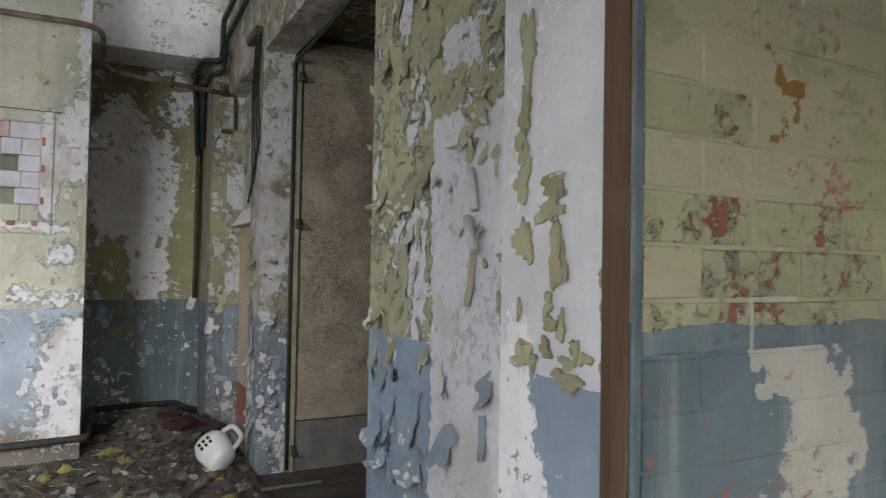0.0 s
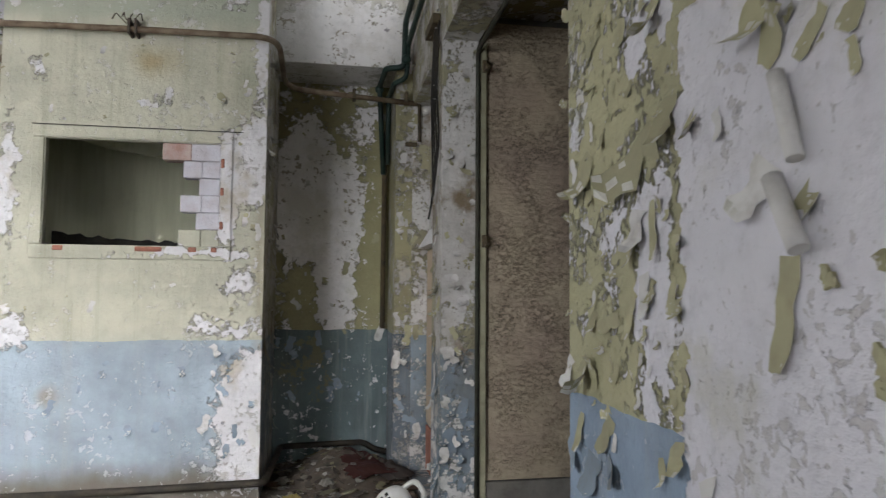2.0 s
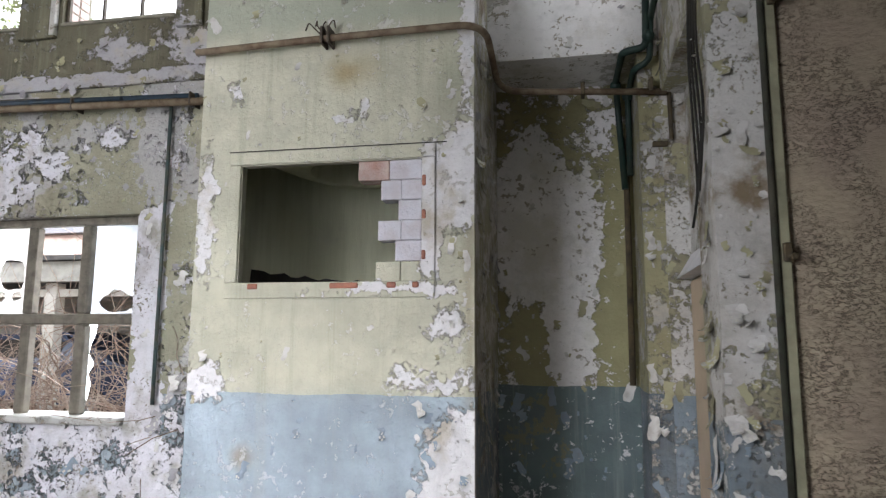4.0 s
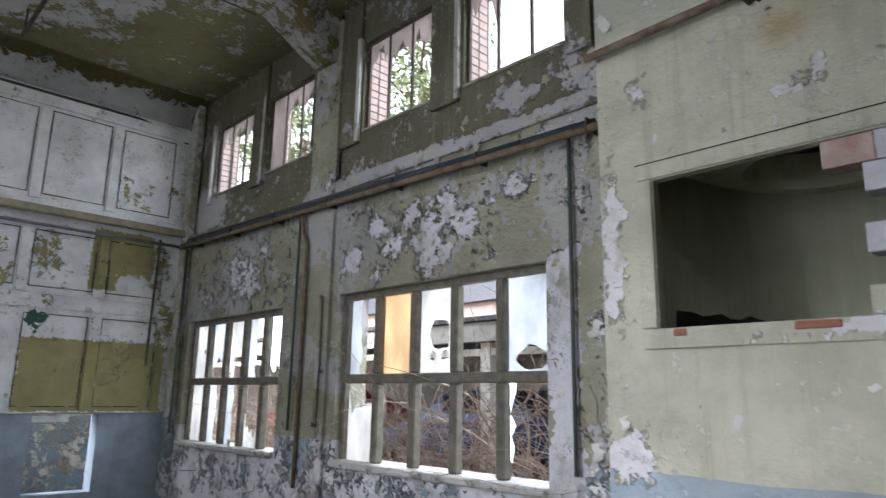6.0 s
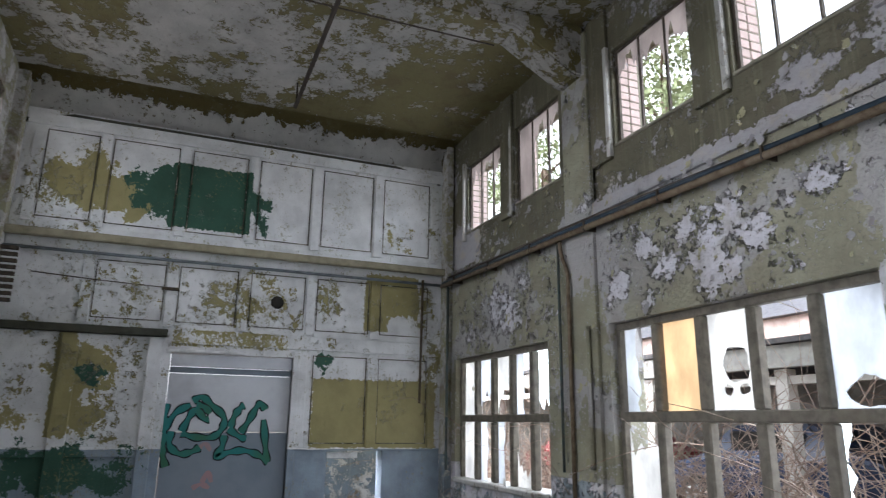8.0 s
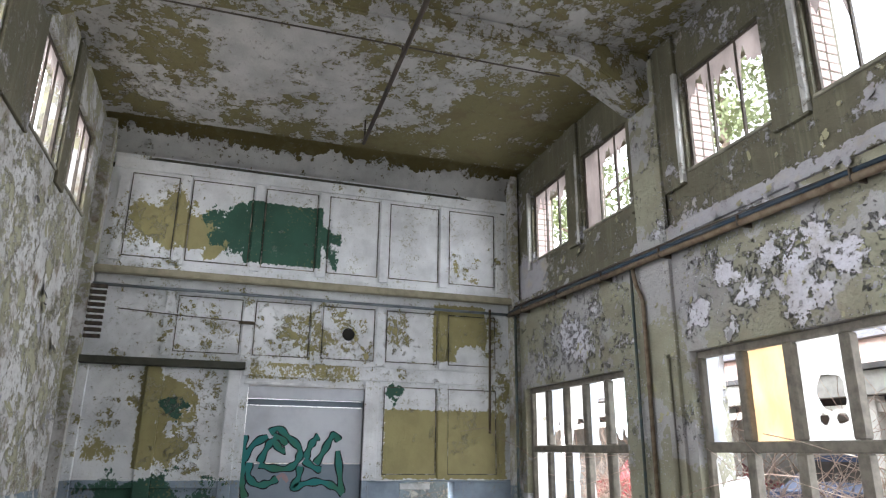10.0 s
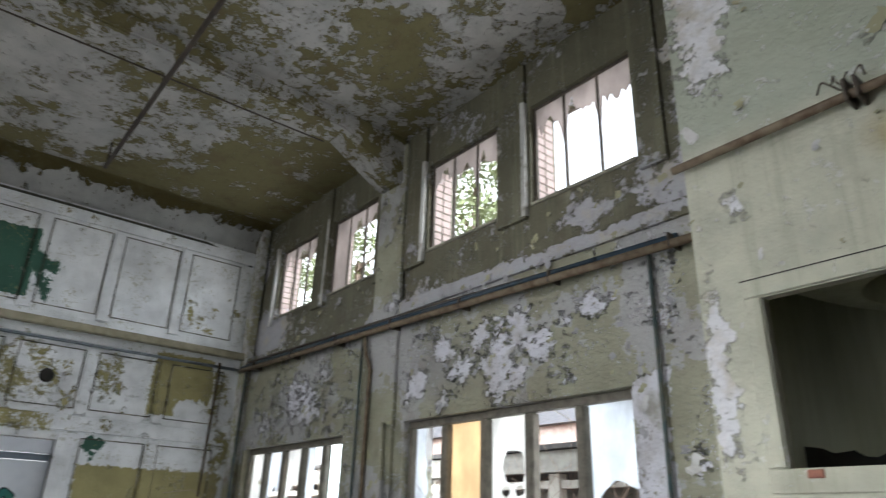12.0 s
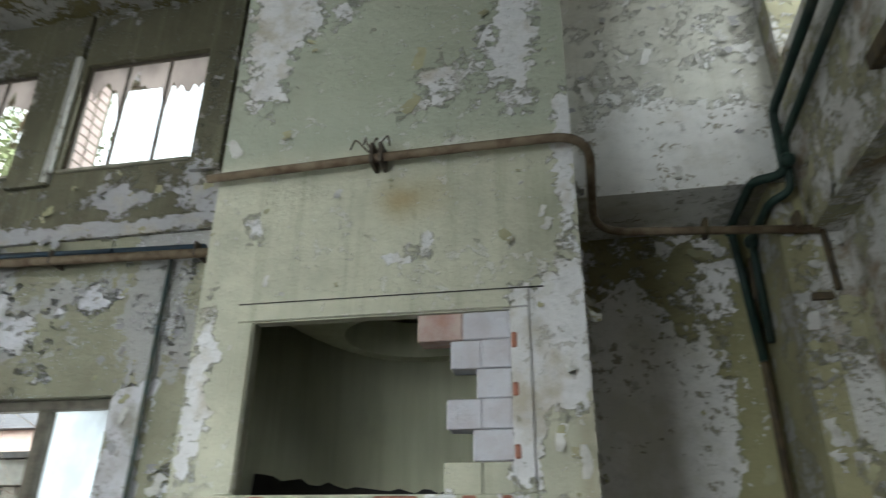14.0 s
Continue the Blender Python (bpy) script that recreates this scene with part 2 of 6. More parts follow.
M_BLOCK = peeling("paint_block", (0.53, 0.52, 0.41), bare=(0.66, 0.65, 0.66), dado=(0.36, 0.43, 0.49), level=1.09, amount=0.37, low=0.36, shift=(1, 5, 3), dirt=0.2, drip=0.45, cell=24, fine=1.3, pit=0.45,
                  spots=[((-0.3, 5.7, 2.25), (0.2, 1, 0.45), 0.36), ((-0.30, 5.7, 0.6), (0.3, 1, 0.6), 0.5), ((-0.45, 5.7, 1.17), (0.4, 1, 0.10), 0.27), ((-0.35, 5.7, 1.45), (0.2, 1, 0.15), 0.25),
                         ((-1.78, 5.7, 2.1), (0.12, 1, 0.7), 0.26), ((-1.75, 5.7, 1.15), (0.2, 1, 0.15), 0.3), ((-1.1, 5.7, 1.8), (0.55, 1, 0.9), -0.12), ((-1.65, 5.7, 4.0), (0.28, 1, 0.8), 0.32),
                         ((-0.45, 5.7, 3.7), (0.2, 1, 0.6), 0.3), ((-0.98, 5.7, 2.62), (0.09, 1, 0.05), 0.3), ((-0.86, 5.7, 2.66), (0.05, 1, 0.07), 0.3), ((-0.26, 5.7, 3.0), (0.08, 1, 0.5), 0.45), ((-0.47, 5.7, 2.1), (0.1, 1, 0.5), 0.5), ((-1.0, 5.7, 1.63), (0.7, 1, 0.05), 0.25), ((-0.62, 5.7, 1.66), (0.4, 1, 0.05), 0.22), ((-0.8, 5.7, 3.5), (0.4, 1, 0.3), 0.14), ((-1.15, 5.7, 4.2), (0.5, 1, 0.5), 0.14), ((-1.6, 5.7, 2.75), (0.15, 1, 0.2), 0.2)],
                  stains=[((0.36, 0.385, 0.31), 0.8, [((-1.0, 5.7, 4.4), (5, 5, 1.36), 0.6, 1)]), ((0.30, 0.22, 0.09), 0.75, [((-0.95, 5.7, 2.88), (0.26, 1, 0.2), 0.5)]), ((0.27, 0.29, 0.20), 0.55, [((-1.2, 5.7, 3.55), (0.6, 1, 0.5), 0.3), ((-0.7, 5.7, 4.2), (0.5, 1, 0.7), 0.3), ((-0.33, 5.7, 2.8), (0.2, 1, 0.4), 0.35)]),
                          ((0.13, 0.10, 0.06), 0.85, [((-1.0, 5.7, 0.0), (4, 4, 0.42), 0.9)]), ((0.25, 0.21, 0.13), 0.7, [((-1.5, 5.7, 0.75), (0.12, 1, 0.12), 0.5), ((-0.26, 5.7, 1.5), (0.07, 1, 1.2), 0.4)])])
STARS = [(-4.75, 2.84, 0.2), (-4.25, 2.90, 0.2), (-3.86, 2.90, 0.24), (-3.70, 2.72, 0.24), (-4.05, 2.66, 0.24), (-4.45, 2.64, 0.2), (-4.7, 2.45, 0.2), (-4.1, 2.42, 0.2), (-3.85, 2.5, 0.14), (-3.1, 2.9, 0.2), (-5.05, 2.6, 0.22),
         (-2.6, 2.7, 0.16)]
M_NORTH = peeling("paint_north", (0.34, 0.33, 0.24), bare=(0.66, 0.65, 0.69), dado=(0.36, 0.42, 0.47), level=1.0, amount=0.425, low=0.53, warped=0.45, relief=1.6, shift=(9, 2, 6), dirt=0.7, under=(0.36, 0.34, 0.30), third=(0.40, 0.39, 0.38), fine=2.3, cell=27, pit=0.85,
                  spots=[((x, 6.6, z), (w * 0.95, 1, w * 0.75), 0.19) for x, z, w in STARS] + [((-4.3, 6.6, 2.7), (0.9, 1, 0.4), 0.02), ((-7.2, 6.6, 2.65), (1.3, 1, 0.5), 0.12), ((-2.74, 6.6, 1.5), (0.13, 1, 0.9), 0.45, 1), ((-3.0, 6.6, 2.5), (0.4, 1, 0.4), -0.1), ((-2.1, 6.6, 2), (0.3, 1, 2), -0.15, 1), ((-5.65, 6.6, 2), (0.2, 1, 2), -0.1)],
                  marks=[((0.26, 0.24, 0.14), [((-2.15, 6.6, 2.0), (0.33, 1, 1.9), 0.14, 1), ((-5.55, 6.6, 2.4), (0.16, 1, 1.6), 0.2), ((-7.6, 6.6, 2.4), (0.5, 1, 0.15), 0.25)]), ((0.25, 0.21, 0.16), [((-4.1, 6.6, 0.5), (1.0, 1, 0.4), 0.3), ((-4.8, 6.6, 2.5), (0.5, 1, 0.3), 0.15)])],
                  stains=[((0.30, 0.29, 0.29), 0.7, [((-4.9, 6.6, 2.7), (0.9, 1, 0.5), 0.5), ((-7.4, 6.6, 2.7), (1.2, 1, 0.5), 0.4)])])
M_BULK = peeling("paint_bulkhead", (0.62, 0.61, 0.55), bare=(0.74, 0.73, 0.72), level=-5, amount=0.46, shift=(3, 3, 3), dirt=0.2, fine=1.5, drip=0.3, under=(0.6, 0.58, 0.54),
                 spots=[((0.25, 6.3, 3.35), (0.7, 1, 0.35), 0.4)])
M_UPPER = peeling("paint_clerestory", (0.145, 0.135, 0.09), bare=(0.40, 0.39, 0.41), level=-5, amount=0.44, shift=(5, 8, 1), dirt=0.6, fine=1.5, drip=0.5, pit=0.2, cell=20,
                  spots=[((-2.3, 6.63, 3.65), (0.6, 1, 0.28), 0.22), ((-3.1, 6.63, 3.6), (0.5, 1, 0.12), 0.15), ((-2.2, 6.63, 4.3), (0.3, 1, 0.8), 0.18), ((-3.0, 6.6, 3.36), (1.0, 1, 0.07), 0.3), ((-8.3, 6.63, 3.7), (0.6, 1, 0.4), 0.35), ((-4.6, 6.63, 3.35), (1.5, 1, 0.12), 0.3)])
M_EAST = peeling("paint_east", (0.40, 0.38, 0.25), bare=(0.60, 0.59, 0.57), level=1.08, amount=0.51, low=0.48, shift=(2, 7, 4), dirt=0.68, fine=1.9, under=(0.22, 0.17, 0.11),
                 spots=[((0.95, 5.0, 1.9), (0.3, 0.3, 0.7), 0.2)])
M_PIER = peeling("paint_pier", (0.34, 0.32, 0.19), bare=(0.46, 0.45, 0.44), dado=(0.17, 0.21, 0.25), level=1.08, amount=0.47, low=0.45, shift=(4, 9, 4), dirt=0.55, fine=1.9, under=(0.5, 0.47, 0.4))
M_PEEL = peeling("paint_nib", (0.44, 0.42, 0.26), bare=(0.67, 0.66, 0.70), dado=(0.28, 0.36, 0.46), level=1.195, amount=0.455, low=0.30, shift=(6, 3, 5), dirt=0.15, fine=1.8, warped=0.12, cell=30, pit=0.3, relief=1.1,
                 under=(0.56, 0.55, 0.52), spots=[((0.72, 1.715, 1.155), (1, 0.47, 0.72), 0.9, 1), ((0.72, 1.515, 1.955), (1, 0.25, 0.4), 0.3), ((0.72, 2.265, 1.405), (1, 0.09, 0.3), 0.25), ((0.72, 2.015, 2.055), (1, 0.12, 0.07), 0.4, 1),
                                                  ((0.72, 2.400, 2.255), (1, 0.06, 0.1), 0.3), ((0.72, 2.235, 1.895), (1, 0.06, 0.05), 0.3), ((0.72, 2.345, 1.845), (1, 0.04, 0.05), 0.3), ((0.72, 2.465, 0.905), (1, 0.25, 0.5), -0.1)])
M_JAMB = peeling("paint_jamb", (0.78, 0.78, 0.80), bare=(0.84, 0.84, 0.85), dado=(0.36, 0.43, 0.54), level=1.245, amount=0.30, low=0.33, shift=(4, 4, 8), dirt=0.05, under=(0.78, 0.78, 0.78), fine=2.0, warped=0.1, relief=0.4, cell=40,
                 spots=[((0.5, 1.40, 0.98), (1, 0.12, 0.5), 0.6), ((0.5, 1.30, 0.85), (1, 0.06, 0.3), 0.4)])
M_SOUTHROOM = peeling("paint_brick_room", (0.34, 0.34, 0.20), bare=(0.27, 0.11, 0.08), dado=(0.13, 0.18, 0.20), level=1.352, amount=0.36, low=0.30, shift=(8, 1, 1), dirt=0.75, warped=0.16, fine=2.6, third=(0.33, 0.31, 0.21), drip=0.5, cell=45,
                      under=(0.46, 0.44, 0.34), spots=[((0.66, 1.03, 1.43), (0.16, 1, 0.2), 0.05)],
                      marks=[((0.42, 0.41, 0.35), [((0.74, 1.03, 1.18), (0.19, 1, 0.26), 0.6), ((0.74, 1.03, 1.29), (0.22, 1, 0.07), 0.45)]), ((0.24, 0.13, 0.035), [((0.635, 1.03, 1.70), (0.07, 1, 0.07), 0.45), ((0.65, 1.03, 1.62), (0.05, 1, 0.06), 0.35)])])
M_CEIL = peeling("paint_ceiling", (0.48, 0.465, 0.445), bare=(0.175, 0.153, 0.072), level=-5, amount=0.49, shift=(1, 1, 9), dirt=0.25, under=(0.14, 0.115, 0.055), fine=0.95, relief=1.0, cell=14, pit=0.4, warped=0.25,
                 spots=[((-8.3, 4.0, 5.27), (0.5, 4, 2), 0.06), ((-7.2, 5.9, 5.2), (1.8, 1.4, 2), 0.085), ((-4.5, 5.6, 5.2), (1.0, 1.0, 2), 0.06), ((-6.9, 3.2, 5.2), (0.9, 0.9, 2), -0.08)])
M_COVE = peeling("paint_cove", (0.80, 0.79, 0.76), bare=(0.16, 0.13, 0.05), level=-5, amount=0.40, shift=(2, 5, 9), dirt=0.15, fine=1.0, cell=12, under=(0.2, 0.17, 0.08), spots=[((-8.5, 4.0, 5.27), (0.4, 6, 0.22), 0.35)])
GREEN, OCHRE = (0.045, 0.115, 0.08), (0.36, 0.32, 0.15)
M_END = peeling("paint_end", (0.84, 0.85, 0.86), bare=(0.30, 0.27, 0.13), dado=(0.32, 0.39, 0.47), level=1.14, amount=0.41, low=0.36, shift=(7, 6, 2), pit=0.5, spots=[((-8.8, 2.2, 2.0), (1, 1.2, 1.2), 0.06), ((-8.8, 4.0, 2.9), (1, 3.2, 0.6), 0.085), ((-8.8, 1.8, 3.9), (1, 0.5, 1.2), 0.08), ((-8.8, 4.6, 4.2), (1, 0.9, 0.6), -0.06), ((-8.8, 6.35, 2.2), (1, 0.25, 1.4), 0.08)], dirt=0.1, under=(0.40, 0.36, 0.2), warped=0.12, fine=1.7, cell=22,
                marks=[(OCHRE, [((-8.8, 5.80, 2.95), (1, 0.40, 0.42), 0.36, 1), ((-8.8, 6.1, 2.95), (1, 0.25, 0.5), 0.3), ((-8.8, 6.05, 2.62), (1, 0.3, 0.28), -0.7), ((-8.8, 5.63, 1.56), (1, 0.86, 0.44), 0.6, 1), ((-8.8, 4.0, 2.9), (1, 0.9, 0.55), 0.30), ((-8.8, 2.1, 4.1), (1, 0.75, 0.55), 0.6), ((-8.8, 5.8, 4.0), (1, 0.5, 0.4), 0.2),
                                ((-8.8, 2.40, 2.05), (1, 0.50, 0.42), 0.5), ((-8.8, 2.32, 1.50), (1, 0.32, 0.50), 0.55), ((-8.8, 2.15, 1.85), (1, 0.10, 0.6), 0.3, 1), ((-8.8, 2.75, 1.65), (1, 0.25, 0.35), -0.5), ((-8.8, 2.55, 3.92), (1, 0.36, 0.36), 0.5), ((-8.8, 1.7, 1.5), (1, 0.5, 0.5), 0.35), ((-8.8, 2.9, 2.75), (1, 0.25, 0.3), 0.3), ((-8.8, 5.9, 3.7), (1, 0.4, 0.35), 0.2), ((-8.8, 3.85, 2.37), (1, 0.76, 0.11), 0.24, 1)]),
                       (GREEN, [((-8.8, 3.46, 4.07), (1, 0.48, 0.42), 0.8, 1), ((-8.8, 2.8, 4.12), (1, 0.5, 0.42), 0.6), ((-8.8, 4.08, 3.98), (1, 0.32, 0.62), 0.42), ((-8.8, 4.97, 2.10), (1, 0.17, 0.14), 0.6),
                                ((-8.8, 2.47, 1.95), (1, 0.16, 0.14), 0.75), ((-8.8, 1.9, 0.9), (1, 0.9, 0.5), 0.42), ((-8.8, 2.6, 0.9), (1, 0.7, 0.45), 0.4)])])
M_FLOOR = plain("dirty_floor", (0.11, 0.09, 0.07), (0.05, 0.045, 0.04), 0.9, scale=5, bump=0.8)
def crackled(name, a, b, line):
    """Board with a raised, crackled skin: short dark cracks over two tones."""
    k = Mat(name, 0.85)
    col = k.mix(k.step(k.noise(2.2, 5, 0.6), 0.35, 0.7), a, b)
    ridge = k.math("ABSOLUTE", k.math("SUBTRACT", k.noise(34, 5, 0.62, stretch=(1, 1, 1.7), distort=0.8), 0.5))
    gap = k.math("MULTIPLY", k.math("SUBTRACT", 1.0, k.step(ridge, 0.006, 0.03)), k.step(k.noise(4.5, 4, 0.6, (3, 1, 2)), 0.40, 0.60))
    col = k.mix(k.math("MULTIPLY", gap, 0.75), col, line)
    col = k.mix(k.math("MULTIPLY", k.step(k.noise(90, 3, 0.7), 0.55, 0.75), 0.35), col, line)
    k.color(col)
    k.bump(k.math("SUBTRACT", k.noise(26, 5, 0.6, stretch=(1, 1, 1.6)), gap), 0.8, 0.008)
    return k.m


M_TAN = crackled("tan_board", (0.44, 0.37, 0.27), (0.35, 0.28, 0.22), (0.13, 0.10, 0.075))
M_GREY = plain("grey_plinth", (0.20, 0.19, 0.17), rough=0.9)
M_BROWN = plain("brown_wood", (0.12, 0.07, 0.04), (0.07, 0.04, 0.022), 0.7, scale=20, stretch=(1, 1, 0.1))
M_MULLION = plain("weathered_mullion", (0.18, 0.16, 0.13), (0.11, 0.10, 0.08), 0.85, scale=12)
M_PIPE = plain("rusty_cream_pipe", (0.20, 0.155, 0.105), (0.10, 0.065, 0.04), 0.6, 0.0, scale=14, bump=0.3)
M_GREENPIPE = plain("dark_green_pipe", (0.018, 0.04, 0.032), (0.012, 0.022, 0.02), 0.5, scale=10)
M_DARKROD = plain("rusty_dark_rod", (0.10, 0.075, 0.04), (0.05, 0.04, 0.03), 0.7, scale=18)
M_BRICK = plain("red_brick", (0.36, 0.15, 0.10), (0.26, 0.12, 0.09), 0.9, scale=25, bump=0.6)
M_WHITEBRICK = plain("whitewashed_block", (0.56, 0.56, 0.61), (0.47, 0.44, 0.47), 0.85, scale=7, bump=0.9, grime=0.4)
M_HOODIN = plain("hood_inside", (0.80, 0.80, 0.62), (0.70, 0.70, 0.52), 0.8, scale=4, stretch=(4, 4, 0.4), grime=0.3)
M_BOUNCE = plain("bounce_floor", (0.52, 0.50, 0.42), (0.40, 0.38, 0.32), 0.95, scale=9, bump=0.8)
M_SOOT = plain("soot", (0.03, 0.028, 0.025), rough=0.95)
M_PINK = plain("pinkish_brick", (0.50, 0.40, 0.37), (0.40, 0.24, 0.20), 0.9, scale=12, bump=0.6)
M_PINKWIPE = plain("pink_smear", (0.42, 0.26, 0.27), (0.32, 0.26, 0.28), 0.6, scale=9, bump=0)
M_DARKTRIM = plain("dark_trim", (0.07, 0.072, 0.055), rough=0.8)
M_GROUND = plain("wild_ground", (0.16, 0.11, 0.08), (0.08, 0.07, 0.04), 0.95, scale=1.5)

# ---- geometry helpers ----
def link(name, bm, mat, parent=None, label=""):
    me = bpy.data.meshes.new(name)
    bm.normal_update()
    bm.to_mesh(me)
    bm.free()
    for m in mat if isinstance(mat, (list, tuple)) else [mat]:
        me.materials.append(m)
    ob = new(name, me)
    ob.parent = parent
    if label:
        ob["label"] = label
    return ob


part = link


def box(bm, x0, x1, y0, y1, z0, z1, bevel=0.0, seg=1):
    vs = [bm.verts.new(p) for p in ((x0, y0, z0), (x1, y0, z0), (x1, y1, z0), (x0, y1, z0), (x0, y0, z1), (x1, y0, z1), (x1, y1, z1), (x0, y1, z1))]
    fs = [bm.faces.new([vs[i] for i in q]) for q in ((3, 2, 1, 0), (4, 5, 6, 7), (0, 1, 5, 4), (1, 2, 6, 5), (2, 3, 7, 6), (3, 0, 4, 7))]
    if bevel:
        es = {e for f in fs for e in f.edges}
        bmesh.ops.bevel(bm, geom=list(es), offset=bevel, segments=seg, affect="EDGES", clamp_overlap=True)
    return bm


def boxed(name, dims, mat, parent=None, label="", bevel=0.004):
    return link(name, box(bmesh.new(), *dims, bevel), mat, parent, label)


def slab(name, axis, a, b, u0, u1, z0, z1, holes, mat, parent=None):
    """A wall between the planes a and b of an axis, from u0 to u1 along the other, with rectangular holes (u0, u1, z0, z1) through it."""
    us = sorted({u0, u1, *[h[0] for h in holes], *[h[1] for h in holes]})
    zs = sorted({z0, z1, *[h[2] for h in holes], *[h[3] for h in holes]})
    us, zs = [u for u in us if u0 <= u <= u1], [z for z in zs if z0 <= z <= z1]
    bm = bmesh.new()
    cache = {}

    def v(s, u, z):
        key = (s, round(u, 4), round(z, 4))
        if key not in cache:
            cache[key] = bm.verts.new((u, s, z) if axis == "y" else (s, u, z))
        return cache[key]

    def solid(i, j):
        if not (0 <= i < len(us) - 1 and 0 <= j < len(zs) - 1):
            return False
        cu, cz = (us[i] + us[i + 1]) / 2, (zs[j] + zs[j + 1]) / 2
        return not any(h[0] < cu < h[1] and h[2] < cz < h[3] for h in holes)

    for i in range(len(us) - 1):
        for j in range(len(zs) - 1):
            if not solid(i, j):
                continue
            p, q, r, s = us[i], us[i + 1], zs[j], zs[j + 1]
            bm.faces.new([v(a, p, r), v(a, q, r), v(a, q, s), v(a, p, s)])
            bm.faces.new([v(b, p, s), v(b, q, s), v(b, q, r), v(b, p, r)])
            for di, dj, e in ((-1, 0, ((p, r), (p, s))), (1, 0, ((q, r), (q, s))), (0, -1, ((p, r), (q, r))), (0, 1, ((p, s), (q, s)))):
                if not solid(i + di, j + dj):
                    bm.faces.new([v(a, *e[0]), v(a, *e[1]), v(b, *e[1]), v(b, *e[0])])
    bmesh.ops.recalc_face_normals(bm, faces=bm.faces)
    return link(name, bm, mat, parent)


def tube(name, pts, r, mat, parent=None, label="", bend=0.0, sides=10):
    """A pipe through points, with rounded bends."""
    P = [Vector(p) for p in pts]
    path = [P[0]]
    for i in range(1, len(P) - 1):
        if bend:
            a, b = (P[i - 1] - P[i]), (P[i + 1] - P[i])
            d = min(bend, a.length * 0.49, b.length * 0.49)
            s, e = P[i] + a.normalized() * d, P[i] + b.normalized() * d
            for k in range(7):
                t = k / 6
                path.append(s * (1 - t) ** 2 + P[i] * 2 * t * (1 - t) + e * t * t)
        else:
            path.append(P[i])
    path.append(P[-1])
    bm = bmesh.new()
    rings = []
    up = None
    for i, p in enumerate(path):
        d = (path[min(i + 1, len(path) - 1)] - path[max(i - 1, 0)]).normalized()
        if up is None:
            up = d.orthogonal().normalized()
        up = (up - d * up.dot(d)).normalized()
        side = d.cross(up)
        rings.append([bm.verts.new(p + r * (up * math.cos(2 * math.pi * k / sides) + side * math.sin(2 * math.pi * k / sides))) for k in range(sides)])
    for A, B in zip(rings, rings[1:]):
        for k in range(sides):
            f = bm.faces.new([A[k], A[(k + 1) % sides], B[(k + 1) % sides], B[k]])
            f.smooth = True
    bm.faces.new(rings[0][::-1])
    bm.faces.new(rings[-1])
    bmesh.ops.recalc_face_normals(bm, faces=bm.faces)
    return link(name, bm, mat, parent, label)


def thing(name, label, category, at=(0, 0, 0), group="", kind=""):
    ob = new(name)
    ob.location = at
    ob.empty_display_size = 0.1
    return tagged(ob, label, category, group, kind)


def struct(ob, label, category):
    return tagged(ob, label, category, kind="structure")


# ---- structure ----
XE, YN, YS, ZC = -8.8, 6.6, 1.28, 5.27      # end wall, north wall, south wall, ceiling
W1, W2 = (-5.24, -2.86, 0.82, 2.30), (-8.50, -6.24, 0.81, 2.26)
CLEAR = [(-8.22, -7.22), (-6.90, -5.92), (-5.05, -4.07), (-3.69, -2.68)]
CZ0, CZ1 = 3.87, 4.80

bm = bmesh.new()
box(bm, -9.1, 3.2, -2.6, 7.0, -0.12, 0.0)
struct(link("floor", bm, M_FLOOR), "dirt-covered concrete floor of the derelict hall", "floor")
north = slab("wall_north", "y", YN, YN + 0.34, XE - 0.3, -1.84, 0.0, 3.30, [W1, W2], M_NORTH)
struct(north, "flaking olive and lilac north wall with two large windows", "wall")
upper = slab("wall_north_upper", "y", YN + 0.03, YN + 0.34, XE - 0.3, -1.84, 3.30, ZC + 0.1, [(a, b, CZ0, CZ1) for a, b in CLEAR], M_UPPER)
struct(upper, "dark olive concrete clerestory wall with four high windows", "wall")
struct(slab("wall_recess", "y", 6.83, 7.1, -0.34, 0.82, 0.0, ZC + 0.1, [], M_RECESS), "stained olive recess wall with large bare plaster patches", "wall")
struct(slab("wall_recess_upper", "y", 6.30, 6.82, -0.23, 0.815, 3.14, ZC + 0.1, [], M_BULK), "bulkhead above the recess, whitish flaking paint", "wall")
# unseen opening, added in the south wall to let fill light in
SOUTH_FILL_W = (-3.3, -1.75, 1.25, 2.7)
DOOR_S, DOOR_A = (-0.45, 0.503, -0.01, 2.15), (-0.47, 0.44, -0.01, 2.17)
struct(slab("wall_south", "y", 1.07, YS, XE - 0.3, 3.0, 0.0, ZC + 0.1, [DOOR_S, SOUTH_FILL_W] + [(a, b, CZ0, CZ1) for a, b in CLEAR], M_EAST), "peeling south wall with a doorway, an added light opening and high windows", "wall")
END_DOOR = (3.20, 4.58, -0.01, 2.20)
END_HOLE = (5.05, 5.75, 0.25, 1.12)
struct(slab("wall_end", "x", XE - 0.25, XE, 0.97, YN + 0.34, 0.0, ZC + 0.1, [END_DOOR, END_HOLE], M_END), "white panelled end wall, paint worn to ochre and green", "wall")
struct(slab("wall_east", "x", 0.82, 1.03, 4.96, 7.1, 0.0, ZC + 0.1, [(5.35, 6.15, 3.75, 4.75), (5.30, 6.309, 0.06, 2.86)], M_EAST), "heavily flaking olive and white east wall", "wall")
struct(slab("wall_east_back", "x", 0.955, 1.03, 5.28, 6.40, 0.05, 2.9, [], M_EAST), "set-back flaking wall of the niche", "wall")
